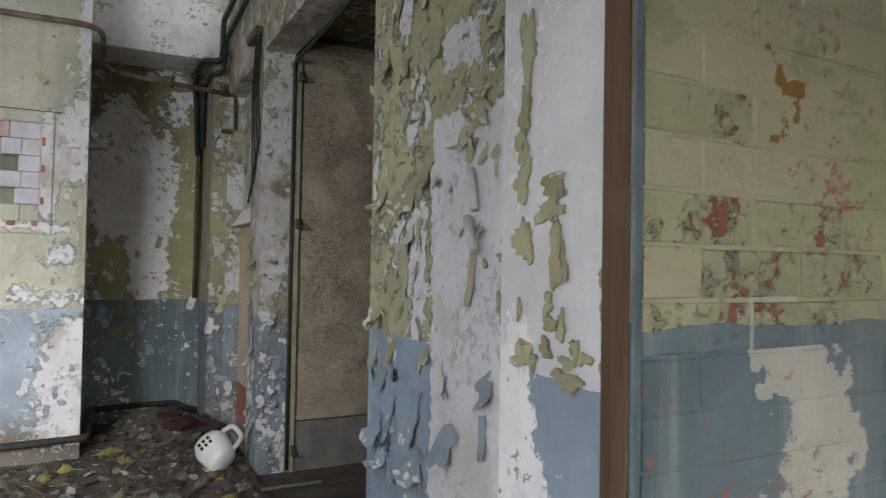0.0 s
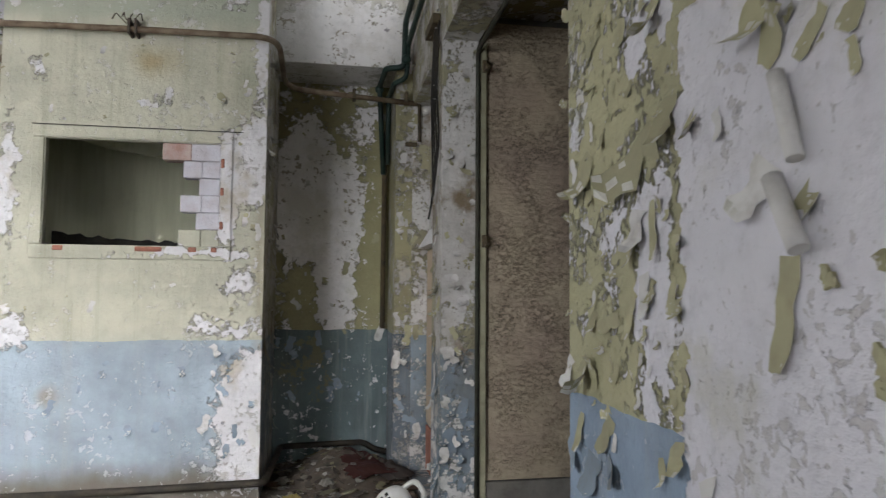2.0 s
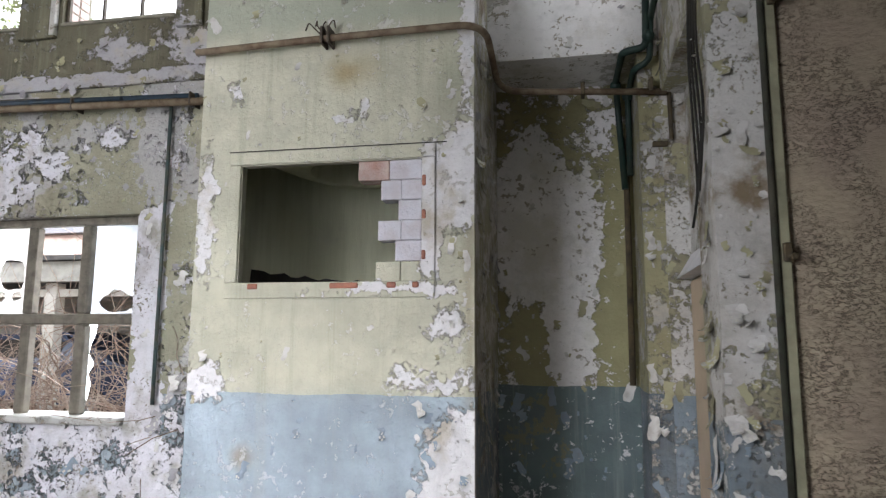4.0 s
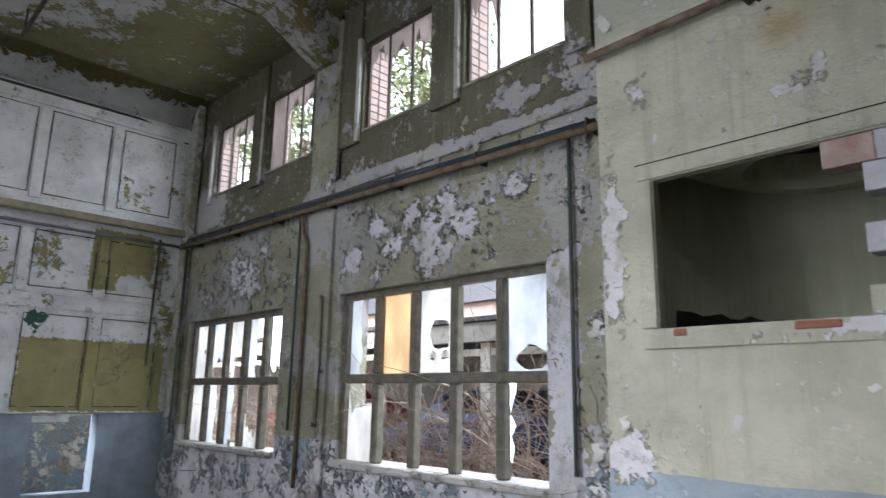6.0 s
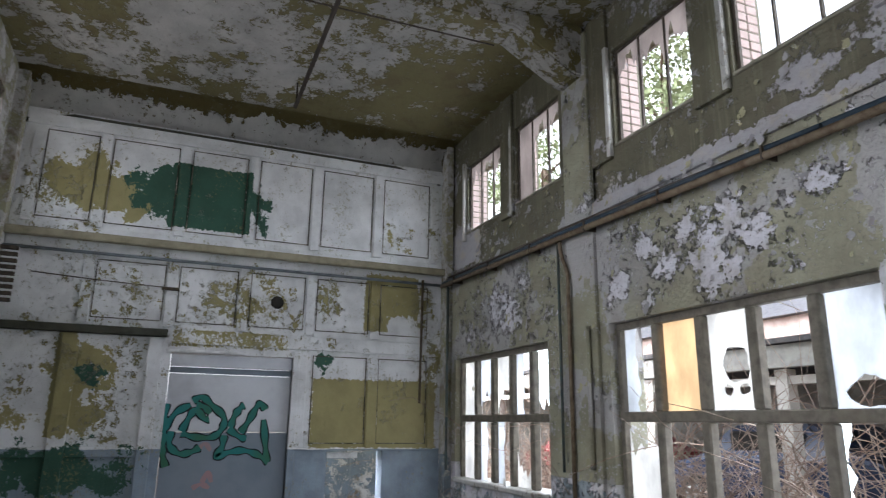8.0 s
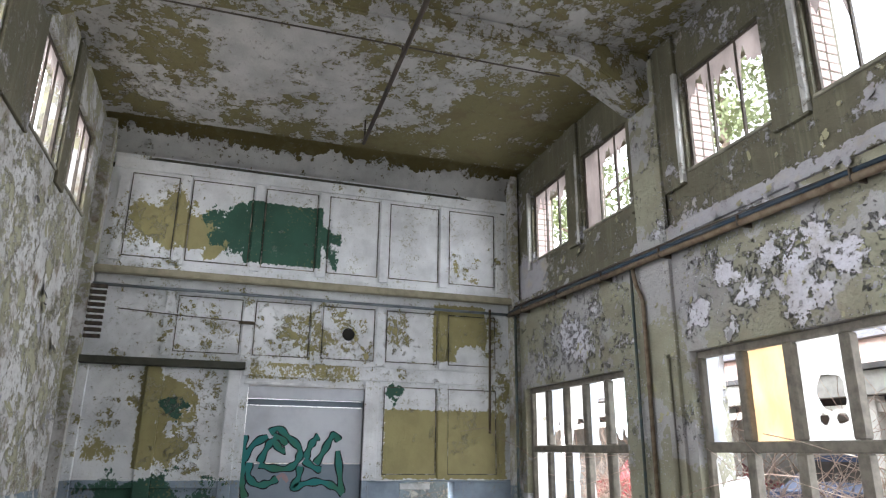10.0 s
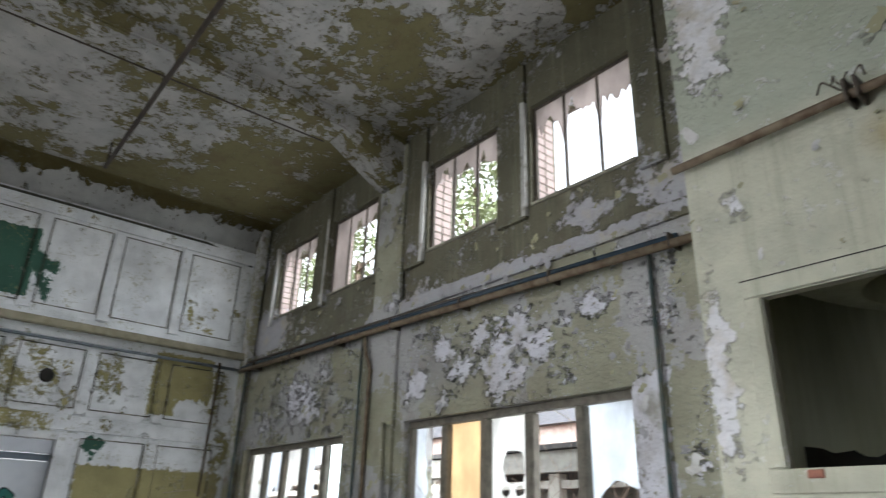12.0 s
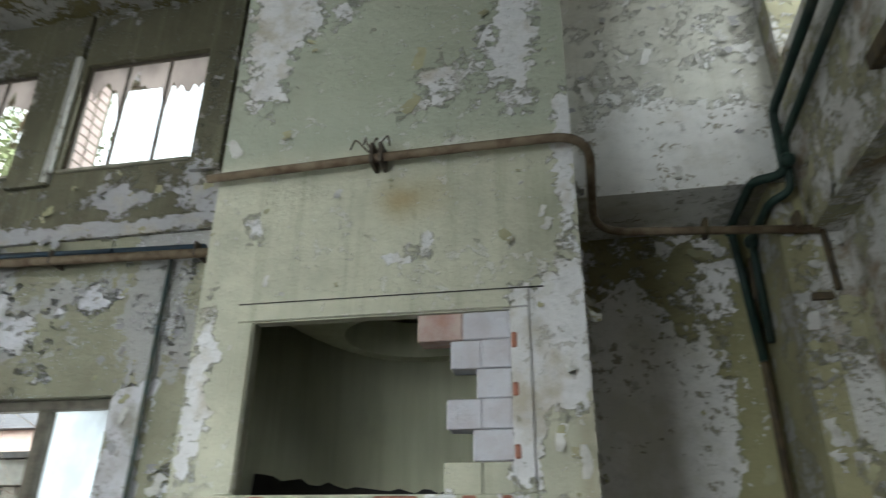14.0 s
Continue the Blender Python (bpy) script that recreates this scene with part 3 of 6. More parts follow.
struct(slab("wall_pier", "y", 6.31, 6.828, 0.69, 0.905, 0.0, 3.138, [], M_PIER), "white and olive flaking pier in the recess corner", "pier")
struct(slab("wall_nib", "x", 0.72, 1.03, 1.436, 2.67, 0.0, ZC + 0.1, [], M_PEEL), "wall with curling olive paint flakes and blue dado", "wall")
struct(slab("wall_header", "x", 0.82, 1.03, 2.67, 4.96, 2.88, ZC + 0.1, [], M_EAST), "concrete lintel wall over the side opening", "wall")
struct(slab("wall_corridor_north", "y", 5.0, 5.2, 1.032, 3.0, 0.0, 3.3, [], M_GREY), "grey wall behind the tan boarding", "wall")
struct(slab("wall_corridor_east", "x", 2.9, 3.1, YS, 5.0, 0.0, 3.3, [], M_GREY), "plain wall closing the side passage", "wall")
struct(slab("ceiling_corridor", "x", 1.03, 2.9, YS, 5.0, 3.05, 3.2, [], M_CEIL), "flaking passage ceiling", "ceiling")
ceil = link("ceiling", box(bmesh.new(), XE - 0.3, 1.1, 0.97, 6.94, ZC, ZC + 0.2), M_CEIL)
struct(ceil, "blotchy white and olive ceiling, paint falling off", "ceiling")
# room before the doorway
# the west opening is unseen, added for fill on jamb and nib
struct(slab("wall_anteroom_west", "x", -1.7, -1.5, -2.4, 1.068, 0.0, 2.8, [(-0.7, 0.5, 0.9, 2.2)], M_SOUTHROOM), "painted brick anteroom wall with an added light opening", "wall")
struct(slab("wall_anteroom_east", "x", 2.3, 2.5, -2.4, 1.068, 0.0, 2.8, [], M_SOUTHROOM), "painted brick anteroom wall", "wall")
# the south opening is unseen, added for fill through the doorway
struct(slab("wall_anteroom_south", "y", -2.6, -2.4, -1.7, 2.5, 0.0, 2.8, [(-0.8, 0.8, 0.9, 2.2)], M_SOUTHROOM), "painted brick anteroom wall with an added light opening", "wall")
struct(slab("wall_anteroom_north", "y", 1.035, 1.068, -1.5, 2.3, 0.0, 2.8, [DOOR_A], M_SOUTHROOM), "yellowish painted brick wall with worn blue dado", "wall")
struct(link("ceiling_anteroom", box(bmesh.new(), -1.7, 2.5, -2.6, 1.068, 2.8, 2.95), M_CEIL), "flaking anteroom ceiling", "ceiling")
struct(link("ground", box(bmesh.new(), -400, 400, -400, 400, -0.5, -0.25), M_GROUND), "overgrown ground outside", "ground")
rnd = random.Random(7)
# doorway jamb facing of the south wall
struct(slab("door_pier", "y", YS + 0.001, 1.435, 0.503, 1.03, 0.0, 2.75, [], M_PEEL), "thick masonry pier beside the doorway", "wall")
struct(slab("door_pier", "y", YS + 0.001, 1.435, -0.6, -0.45, 0.0, 2.75, [], M_PEEL), "thick masonry pier beside the doorway", "wall")
struct(slab("door_lintel", "y", YS + 0.001, 1.435, -0.449, 0.502, 2.15, 2.75, [], M_PEEL), "masonry lintel over the doorway", "wall")
bm = bmesh.new()
prev = None
for i in range(45):
    z = 2.15 * i / 44
    y = 1.112 + 0.03 * min(1, max(0, (z - 1.22) / 0.35)) + 0.006 * noise.noise((0, z * 9, 2)) + 0.004 * noise.noise((0, z * 31, 5))
    cur = [bm.verts.new(p) for p in ((0.499, y, z), (0.499, 1.4385, z), (0.5028, 1.4385, z), (0.5028, y, z))]
    if prev:
        for j in range(4):
            bm.faces.new([prev[j], prev[(j + 1) % 4], cur[(j + 1) % 4], cur[j]])
    prev = cur
bmesh.ops.recalc_face_normals(bm, faces=bm.faces)
struct(link("jamb_lining", bm, M_JAMB), "white flaking plaster lining of the doorway, ragged at the post", "door lining")
struct(slab("jamb_lining_west", "x", -0.45, -0.446, 1.12, 1.4385, 0.0, 2.15, [], M_JAMB), "white flaking plaster lining of the doorway", "door lining")
trim = thing("door_frame", "worn brown wooden door frame lining the doorway", "door frame", (0, 0, 0), kind="structure")
for x0, x1, lab in ((0.458, 0.502, "splintered brown post"), (-0.449, -0.405, "")):
    bm = bmesh.new()
    prev = None
    for i in range(30):
        z = 2.148 * i / 29
        k = 0.004 * noise.noise((x0, z * 7, 1)) + 0.003 * noise.noise((x0, z * 25, 4))
        cur = [bm.verts.new(p) for p in ((x0 + k, 1.07 + k, z), (x1, 1.07, z), (x1, 1.135, z), (x0 + k, 1.112 + k, z))]
        if prev:
            for j in range(4):
                bm.faces.new([prev[j], prev[(j + 1) % 4], cur[(j + 1) % 4], cur[j]])
        else:
            bm.faces.new(cur)
        prev = cur
    bm.faces.new(prev)
    bmesh.ops.recalc_face_normals(bm, faces=bm.faces)
    part("post", bm, M_BROWN, trim, lab)
boxed("door_stop", (0.436, 0.4395, 1.036, 1.0685, 0.0, 2.15), M_BROWN, trim, "brown door stop", 0.001)
boxed("edge_strip", (0.438, 0.456, 1.0285, 1.0345, 0.0, 2.17), plain("blue_grey_strip", (0.11, 0.15, 0.16), rough=0.6), trim, "blue-grey painted edge strip")
# flue block with hollow hood
bx0, bx1, by = -1.84, -0.23, 5.70
HOLE = (-1.565, -0.517, 1.686, 2.357)
flue = slab("wall_flue", "y", by, by + 0.05, bx0, bx1, 0.0, ZC, [HOLE], M_BLOCK)
struct(flue, "olive and pale blue masonry flue with a broken rectangular opening", "masonry flue")
part("side", box(bmesh.new(), bx1 - 0.11, bx1 - 0.002, by + 0.05, 7.1, 0.0, ZC), M_EAST, flue, "crumbling flaked side")
part("side", box(bmesh.new(), bx0 + 0.002, bx0 + 0.11, by + 0.05, 7.1, 0.0, ZC), M_BLOCK, flue)
bm = bmesh.new()
prev = None
for i in range(25):
    g = math.pi * i / 24
    x, y = (bx0 + bx1) / 2 - 0.56 * math.cos(g), by + 0.052 + 1.0 * math.sin(g)
    cur = [bm.verts.new((x, y, 1.6)), bm.verts.new((x, y, 2.46))]
    if prev:
        bm.faces.new([prev[0], prev[1], cur[1], cur[0]]).smooth = True
    prev = cur
bmesh.ops.solidify(bm, geom=bm.faces[:], thickness=0.012)
part("hood_drum", bm, M_HOODIN, flue, "olive streaked drum inside the flue")
part("flue_back", box(bmesh.new(), bx0 + 0.11, bx1 - 0.11, 7.02, 7.1, 0.0, ZC), M_HOODIN, flue)
# floor made pale to throw light up into the drum
part("hood_floor", box(bmesh.new(), bx0 + 0.11, bx1 - 0.11, by + 0.05, 7.0, 1.5, 1.66), M_BOUNCE, flue, "pale hood floor, added to bounce light")
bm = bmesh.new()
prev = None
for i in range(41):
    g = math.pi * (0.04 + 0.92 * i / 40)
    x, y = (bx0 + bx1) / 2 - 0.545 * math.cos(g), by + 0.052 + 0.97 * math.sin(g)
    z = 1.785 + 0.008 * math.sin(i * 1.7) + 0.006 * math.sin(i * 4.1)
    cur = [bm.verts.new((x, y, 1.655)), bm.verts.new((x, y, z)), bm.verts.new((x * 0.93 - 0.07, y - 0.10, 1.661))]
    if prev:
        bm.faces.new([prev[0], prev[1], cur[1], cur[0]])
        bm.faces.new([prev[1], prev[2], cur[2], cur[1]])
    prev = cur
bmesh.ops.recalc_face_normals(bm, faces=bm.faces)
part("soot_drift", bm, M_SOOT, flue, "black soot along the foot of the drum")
# hood ceiling with a round flue
bm = bmesh.new()
cx, cy, rr, n = -1.04, 6.28, 0.33, 40
x0, x1, y0, y1 = bx0 + 0.11, bx1 - 0.11, by + 0.052, 7.0
ring, rim2, top = [], [], []
for i in range(n):
    a = 2 * math.pi * i / n
    c, s = math.cos(a), math.sin(a)
    ring.append(bm.verts.new((cx + rr * c, cy + rr * s, 2.44)))
    top.append(bm.verts.new((cx + rr * 0.94 * c, cy + rr * 0.94 * s, 2.62)))
    t = min(((x1 - cx) / c if c > 1e-6 else (x0 - cx) / c if c < -1e-6 else 9), ((y1 - cy) / s if s > 1e-6 else (y0 - cy) / s if s < -1e-6 else 9))
    rim2.append(bm.verts.new((cx + t * c, cy + t * s, 2.47)))
for i in range(n):
    j = (i + 1) % n
    bm.faces.new([ring[i], ring[j], rim2[j], rim2[i]])
    bm.faces.new([ring[j], ring[i], top[i], top[j]])
bm.faces.new(top)
bmesh.ops.solidify(bm, geom=bm.faces[:], thickness=0.01)
part("hood_ceiling", bm, M_HOODIN, flue, "hood ceiling with a round flue mouth")
# raised surround of the opening
hx0, hx1, hz0, hz1 = -1.64, -0.44, 1.60, 2.437
part("crack", box(bmesh.new(), hx0 - 0.01, hx1 + 0.06, by - 0.004, by - 0.001, hz1 + 0.002, hz1 + 0.008), M_SOOT, flue, "dark crack over the surround")
for d in ((hx0, hx1, hz1 - 0.075, hz1), (hx0, hx1, hz0, hz0 + 0.088)):
    part("surround", box(bmesh.new(), d[0], d[1], by - 0.014, by - 0.001, d[2], d[3], 0.004), M_BLOCK, flue)
for d in ((hx0, hx0 + 0.07), (hx1 - 0.07, hx1)):
    part("surround", box(bmesh.new(), d[0], d[1], by - 0.014, by - 0.001, hz0 + 0.09, hz1 - 0.077, 0.004), M_BLOCK, flue)
# broken infill blocks at one side of the opening
lefts = [-0.88, -0.75, -0.65, -0.762, -0.665, -0.77]
hh = (HOLE[3] - HOLE[2]) / 6
for i, lx in enumerate(lefts):
    zt = HOLE[3] - i * hh
    cuts = [lx, -0.63 if i % 2 else -0.70, HOLE[1]] if lx < -0.7 else [lx, HOLE[1]]
    for a, b in zip(cuts, cuts[1:]):
        if b - a < 0.03:
            continue
        mt = M_PINK if (i == 0 and a < -0.75) else M_WHITEBRICK if i < 5 else M_BLOCK
        part("block", box(bmesh.new(), a + 0.001, b - 0.001, by + 0.006 + rnd.uniform(0, 0.012), by + 0.115, zt - hh + 0.001, zt - 0.0015, 0.004), mt, flue, "broken pinkish brick" if mt is M_PINK else "")
for a, b in ((-1.50, -1.44), (-1.02, -0.86), (-0.70, -0.65), (-0.56, -0.525)):
    part("brick", box(bmesh.new(), a, b, by - 0.02, by + 0.02, HOLE[2] - 0.035, HOLE[2] - 0.004, 0.005), M_BRICK, flue, "exposed red brick in the sill")
for z0, z1 in ((2.20, 2.26), (2.02, 2.07), (1.80, 1.85)):
    part("brick", box(bmesh.new(), -0.512, -0.49, by - 0.02, by + 0.02, z0, z1, 0.005), M_BRICK, flue, "exposed red brick beside the opening")
# soffit ledge lines and pilasters on the north wall
struct(boxed("pilaster", (-2.30, -1.845, YN - 0.05, YN - 0.002, 0, 3.28), M_NORTH), "olive painted pilaster between wall and flue", "pilaster")
struct(boxed("pilaster", (-5.80, -5.36, YN - 0.04, YN - 0.002, 0, ZC - 0.1), M_NORTH), "stained olive pilaster between the windows", "pilaster")
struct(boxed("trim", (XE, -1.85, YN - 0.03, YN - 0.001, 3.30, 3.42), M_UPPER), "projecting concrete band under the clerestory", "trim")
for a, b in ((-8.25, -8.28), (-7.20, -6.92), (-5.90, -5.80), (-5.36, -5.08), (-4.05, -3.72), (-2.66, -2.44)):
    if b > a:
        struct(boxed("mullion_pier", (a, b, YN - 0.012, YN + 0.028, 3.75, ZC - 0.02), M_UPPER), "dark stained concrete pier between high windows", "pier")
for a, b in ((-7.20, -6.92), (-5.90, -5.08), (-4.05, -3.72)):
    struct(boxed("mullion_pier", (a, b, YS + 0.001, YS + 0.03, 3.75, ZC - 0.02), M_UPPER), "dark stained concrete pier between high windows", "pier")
struct(boxed("pilaster", (XE, XE + 0.18, YN - 0.10, YN - 0.002, 0, ZC - 0.02), M_EAST), "crumbling corner pilaster", "pilaster")
struct(boxed("pilaster", (XE, XE + 0.2, YS, YS + 0.12, 0, ZC - 0.02), M_EAST), "crumbling corner pilaster", "pilaster")
# ceiling beam with haunches
bm = bmesh.new()
prof = [(YS, 4.72), (YS + 0.12, 4.72), (YS + 0.75, 5.08), (6.6 - 0.75, 5.08), (6.6 - 0.12, 4.72), (6.6, 4.72), (6.6, ZC), (YS, ZC)]
A = [bm.verts.new((-5.78, y, z)) for y, z in prof]
B = [bm.verts.new((-5.42, y, z)) for y, z in prof]
bm.faces.new(A)
bm.faces.new(B[::-1])
for i in range(len(prof)):
    j = (i + 1) % len(prof)
    bm.faces.new([A[i], A[j], B[j], B[i]])
bmesh.ops.recalc_face_normals(bm, faces=bm.faces)
bmesh.ops.bevel(bm, geom=bm.edges[:], offset=0.02, segments=2, affect="EDGES")
struct(link("ceiling_beam", bm, M_CEIL), "haunched concrete ceiling beam with flaking paint", "beam")
# cove over the end wall
bm = bmesh.new()
prev = None
for i in range(9):
    a = math.pi / 2 * i / 8
    x, z = XE + 0.002 + 0.32 * (1 - math.cos(a)), 4.90 + (ZC - 4.90 - 0.003) * math.sin(a)
    cur = [bm.verts.new((x, YS + 0.002, z)), bm.verts.new((x, YN - 0.002, z))]
    if prev:
        f = bm.faces.new([prev[0], prev[1], cur[1], cur[0]])
        f.smooth = True
    prev = cur
bmesh.ops.solidify(bm, geom=bm.faces[:], thickness=0.01)
struct(link("cove", bm, M_COVE), "curved cove between end wall and ceiling", "ceiling")

# ---- windows ----
M_FROST = frosted("frosted_pane", (0.78, 0.77, 0.74))
M_AMBER = frosted("amber_pane", (0.78, 0.63, 0.44))
M_GLASS = clear_glass("cracked_glass")
M_STEEL = plain("rusty_steel_bar", (0.10, 0.08, 0.06), (0.05, 0.04, 0.035), 0.7, scale=20)
M_DUST = frosted("dusty_glass", (0.70, 0.72, 0.74))
M_HEADGLASS = frosted("grimy_head_glass", (0.42, 0.38, 0.36))


def pane(x0, x1, z0, z1, y, mat, parent, seed, holes=(), cut=None, label=""):
    """A thin pane with ragged holes (x, z, rx, rz as shares of the pane) and a ragged cut edge (share kept from one side)."""
    r = random.Random(seed)
    w, h = x1 - x0, z1 - z0
    bm = bmesh.new()
    out = []
    lo, hi = 0.0, 1.0
    if cut and cut[0] == "top":       # the upper part is gone, down to a share
        m = 9
        out = [(0, 0), (1, 0)] + [(1 - i / m, min(1, max(0.05, cut[1] + r.uniform(-0.12, 0.12) + (0.25 if i in (0, m) else 0)))) for i in range(m + 1)]
    elif cut and cut[0] == "bottom":  # the lower part is gone
        m = 9
        out = [(1, 1), (0, 1)] + [(i / m, min(0.95, max(0, cut[1] + r.uniform(-0.14, 0.14) - (0.3 if i in (0, m) else 0)))) for i in range(m + 1)]
    elif cut and cut[0] == "right":
        m = 9
        out = [(0, 1), (0, 0)] + [(min(1, cut[1] + r.uniform(-0.08, 0.08)), i / m) for i in range(m + 1)]
    else:
        out = [(0, 0), (1, 0), (1, 1), (0, 1)]
    edges = []
    loops = [out]
    for hx, hz, rx, rz in holes:
        m = 14
        loops.append([(hx + rx * math.cos(2 * math.pi * i / m) * r.uniform(0.75, 1.15), hz + rz * math.sin(2 * math.pi * i / m) * r.uniform(0.75, 1.15)) for i in range(m)])
    for lp in loops:
        vs = [bm.verts.new((x0 + u * w, y, z0 + v * h)) for u, v in lp]
        edges += [bm.edges.new((vs[i], vs[(i + 1) % len(vs)])) for i in range(len(vs))]
    bmesh.ops.triangle_fill(bm, edges=edges, use_beauty=True, use_dissolve=False)
    bmesh.ops.recalc_face_normals(bm, faces=bm.faces)
    bmesh.ops.solidify(bm, geom=bm.faces[:], thickness=0.004)
    ob = part("pane", bm, mat, parent, label)
    ob.visible_shadow = False
    return ob


def big_window(name, W, panes, label, seed):
    x0, x1, z0, z1 = W
    win = thing(name, label, "window", ((x0 + x1) / 2, YN + 0.16, z0), kind="structure")
    T = Matrix.Translation(-win.location)
    obs = []
    ya, yb = YN + 0.07, YN + 0.135
    zm = z0 + 0.71
    L = x0 + 0.02
    step = (x1 - L) / 5
    obs.append(boxed("window_sill", (x0 + 0.005, x1 - 0.005, YN - 0.05, YN + 0.33, z0 - 0.045, z0 + 0.012), M_SILL, win, "white chipped sill", 0.012))
    obs.append(boxed("window_frame", (x0 + 0.002, x1 - 0.002, ya, yb, z1 - 0.06, z1 - 0.002), M_MULLION, win, "", 0.006))
    obs.append(boxed("transom", (x0 + 0.002, x1 - 0.002, ya - 0.004, yb + 0.004, zm - 0.04, zm + 0.04), M_MULLION, win, "", 0.01))
    obs.append(boxed("window_frame", (x0 + 0.002, L + 0.035, ya, yb, z0 + 0.013, z1 - 0.062), M_MULLION, win, "", 0.006))
    obs.append(boxed("window_frame", (x1 - 0.04, x1 - 0.002, ya, yb, z0 + 0.013, z1 - 0.062), M_MULLION, win, "", 0.006))
    for i in range(1, 5):
        c = L + step * i
        for za, zb in ((z0 + 0.013, zm - 0.041), (zm + 0.041, z1 - 0.062)):
            obs.append(boxed("mullion", (c - 0.042, c + 0.042, ya - 0.01, yb + 0.01, za, zb), M_MULLION, win, "", 0.012))
    for (i, j), (mat, kw) in panes.items():
        a, b = L + step * i + 0.036, L + step * (i + 1) - 0.036
        c, d = (z0 + 0.01, zm - 0.036) if j == 0 else (zm + 0.036, z1 - 0.056)
        obs.append(pane(a, b, c, d, (ya + yb) / 2 + 0.02, mat, win, seed + 10 * i + j, **kw))
    for o in obs:
        o.matrix_parent_inverse = T
    return win


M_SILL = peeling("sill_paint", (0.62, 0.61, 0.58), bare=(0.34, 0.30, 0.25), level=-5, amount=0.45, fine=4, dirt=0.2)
big_window("window_1", W1, {(0, 0): (M_FROST, dict(cut=("top", 0.68), label="milky broken pane")), (0, 1): (M_DUST, dict(cut=("right", 0.35))), (1, 1): (M_AMBER, dict(cut=("right", 0.93), label="amber stained pane")),
                            (2, 1): (M_FROST, dict(holes=[(0.6, 0.45, 0.3, 0.2), (0.38, 0.21, 0.11, 0.06), (0.72, 0.21, 0.12, 0.06)], label="milky pane with broken holes")),
                            (4, 1): (M_DUST, dict(holes=[(0.55, 0.14, 0.36, 0.13)], label="dusty pale pane with a broken hole")), (4, 0): (M_GLASS, dict(cut=("right", 0.12)))},
           "five-bay concrete window with broken milky and amber panes", 100)
big_window("window_2", W2, {(0, 0): (M_FROST, dict()), (0, 1): (M_FROST, dict(holes=[(0.6, 0.5, 0.12, 0.05)])), (1, 1): (M_DUST, dict(cut=("bottom", 0.35))), (2, 1): (M_FROST, dict(cut=("bottom", 0.35), label="milky broken pane")),
                            (1, 0): (M_DUST, dict(cut=("right", 0.45))), (2, 0): (M_DUST, dict(cut=("right", 0.4))), (3, 1): (M_DUST, dict(cut=("right", 0.4))), (4, 1): (M_GLASS, dict(cut=("bottom", 0.2))), (3, 0): (M_FROST, dict(cut=("top", 0.25)))},
           "five-bay concrete window with jagged broken panes", 300)


def high_window(name, x0, x1, y_in, out, seed):
    """A steel window high in the wall: thin bars, dirty glass left in part; out is +1 for the north side, -1 for the south."""
    yw = y_in + out * 0.04
    win = thing(name, "high steel window with thin rusty bars and missing glass", "window", ((x0 + x1) / 2, yw, CZ0), kind="structure")
    T = Matrix.Translation(-win.location)
    obs = []
    e = lambda p, q: (min(p, q), max(p, q))
    ya, yb = e(yw, yw + out * 0.03)
    obs.append(boxed("window_sill", (x0 + 0.003, x1 - 0.003, *e(y_in - out * 0.02, y_in + out * 0.3), CZ0 - 0.02, CZ0 + 0.008), M_SILLDARK, win, "", 0.006))
    for a, b in ((x0 + 0.002, x0 + 0.03), (x1 - 0.03, x1 - 0.002)):
        obs.append(boxed("window_frame", (a, b, ya, yb, CZ0 + 0.009, CZ1 - 0.002), M_STEEL, win, "", 0.003))
    obs.append(boxed("window_frame", (x0 + 0.031, x1 - 0.031, ya, yb, CZ1 - 0.03, CZ1 - 0.002), M_STEEL, win, "", 0.003))
    r = random.Random(seed)
    w = (x1 - x0) / 3
    for i in (1, 2):
        obs.append(boxed("bar", (x0 + w * i - 0.009, x0 + w * i + 0.009, ya, yb, CZ0 + 0.009, CZ1 - 0.031), M_STEEL, win, "", 0.002))
    for i in range(3):
        whole = i == 0 and seed == 41
        cut = None if whole else ("bottom", r.uniform(0.78, 0.90))
        obs.append(pane(x0 + w * i + 0.012, x0 + w * (i + 1) - 0.012, CZ0 + 0.01, CZ1 - 0.03, yw + out * 0.015, M_HEADGLASS, win, seed + i, cut=cut, label="grimy glass left along the head"))
    for o in obs:
        o.matrix_parent_inverse = T
    return win


M_SILLDARK = plain("dark_sill", (0.30, 0.28, 0.22), rough=0.9)
for i, (a, b) in enumerate(CLEAR):
    high_window(f"window_{3 + i}", a, b, YN + 0.03, 1, 40 + i)
    high_window(f"window_{7 + i}", a, b, YS, -1, 60 + i)
# light that the openings let in, the added fill openings too
for a, b, c, d in (W1, W2):
    opening_light((a + b) / 2, YN + 0.46, (c + d) / 2 + 0.05, b - a, d - c, 0, L_WIN)
for a, b in CLEAR:
    opening_light((a + b) / 2, YN + 0.42, (CZ0 + CZ1) / 2, b - a, CZ1 - CZ0, 0, L_HIGH)
    opening_light((a + b) / 2, 0.86, (CZ0 + CZ1) / 2, b - a, CZ1 - CZ0, 180, L_HIGH_S)
# added fill lamp that brightens flue and nib
opening_light((SOUTH_FILL_W[0] + SOUTH_FILL_W[1]) / 2, 1.16, (SOUTH_FILL_W[2] + SOUTH_FILL_W[3]) / 2, SOUTH_FILL_W[1] - SOUTH_FILL_W[0], SOUTH_FILL_W[3] - SOUTH_FILL_W[2], 180, L_SOUTH_FILL, spread=170, tilt=22)
# added fill lamp in the west anteroom opening
opening_light(-1.48, -0.1, 1.55, 1.2, 1.3, 90, L_WEST_FILL)
opening_light(0.95, 5.75, 4.25, 0.78, 0.98, 270, L_EAST, tilt=30)
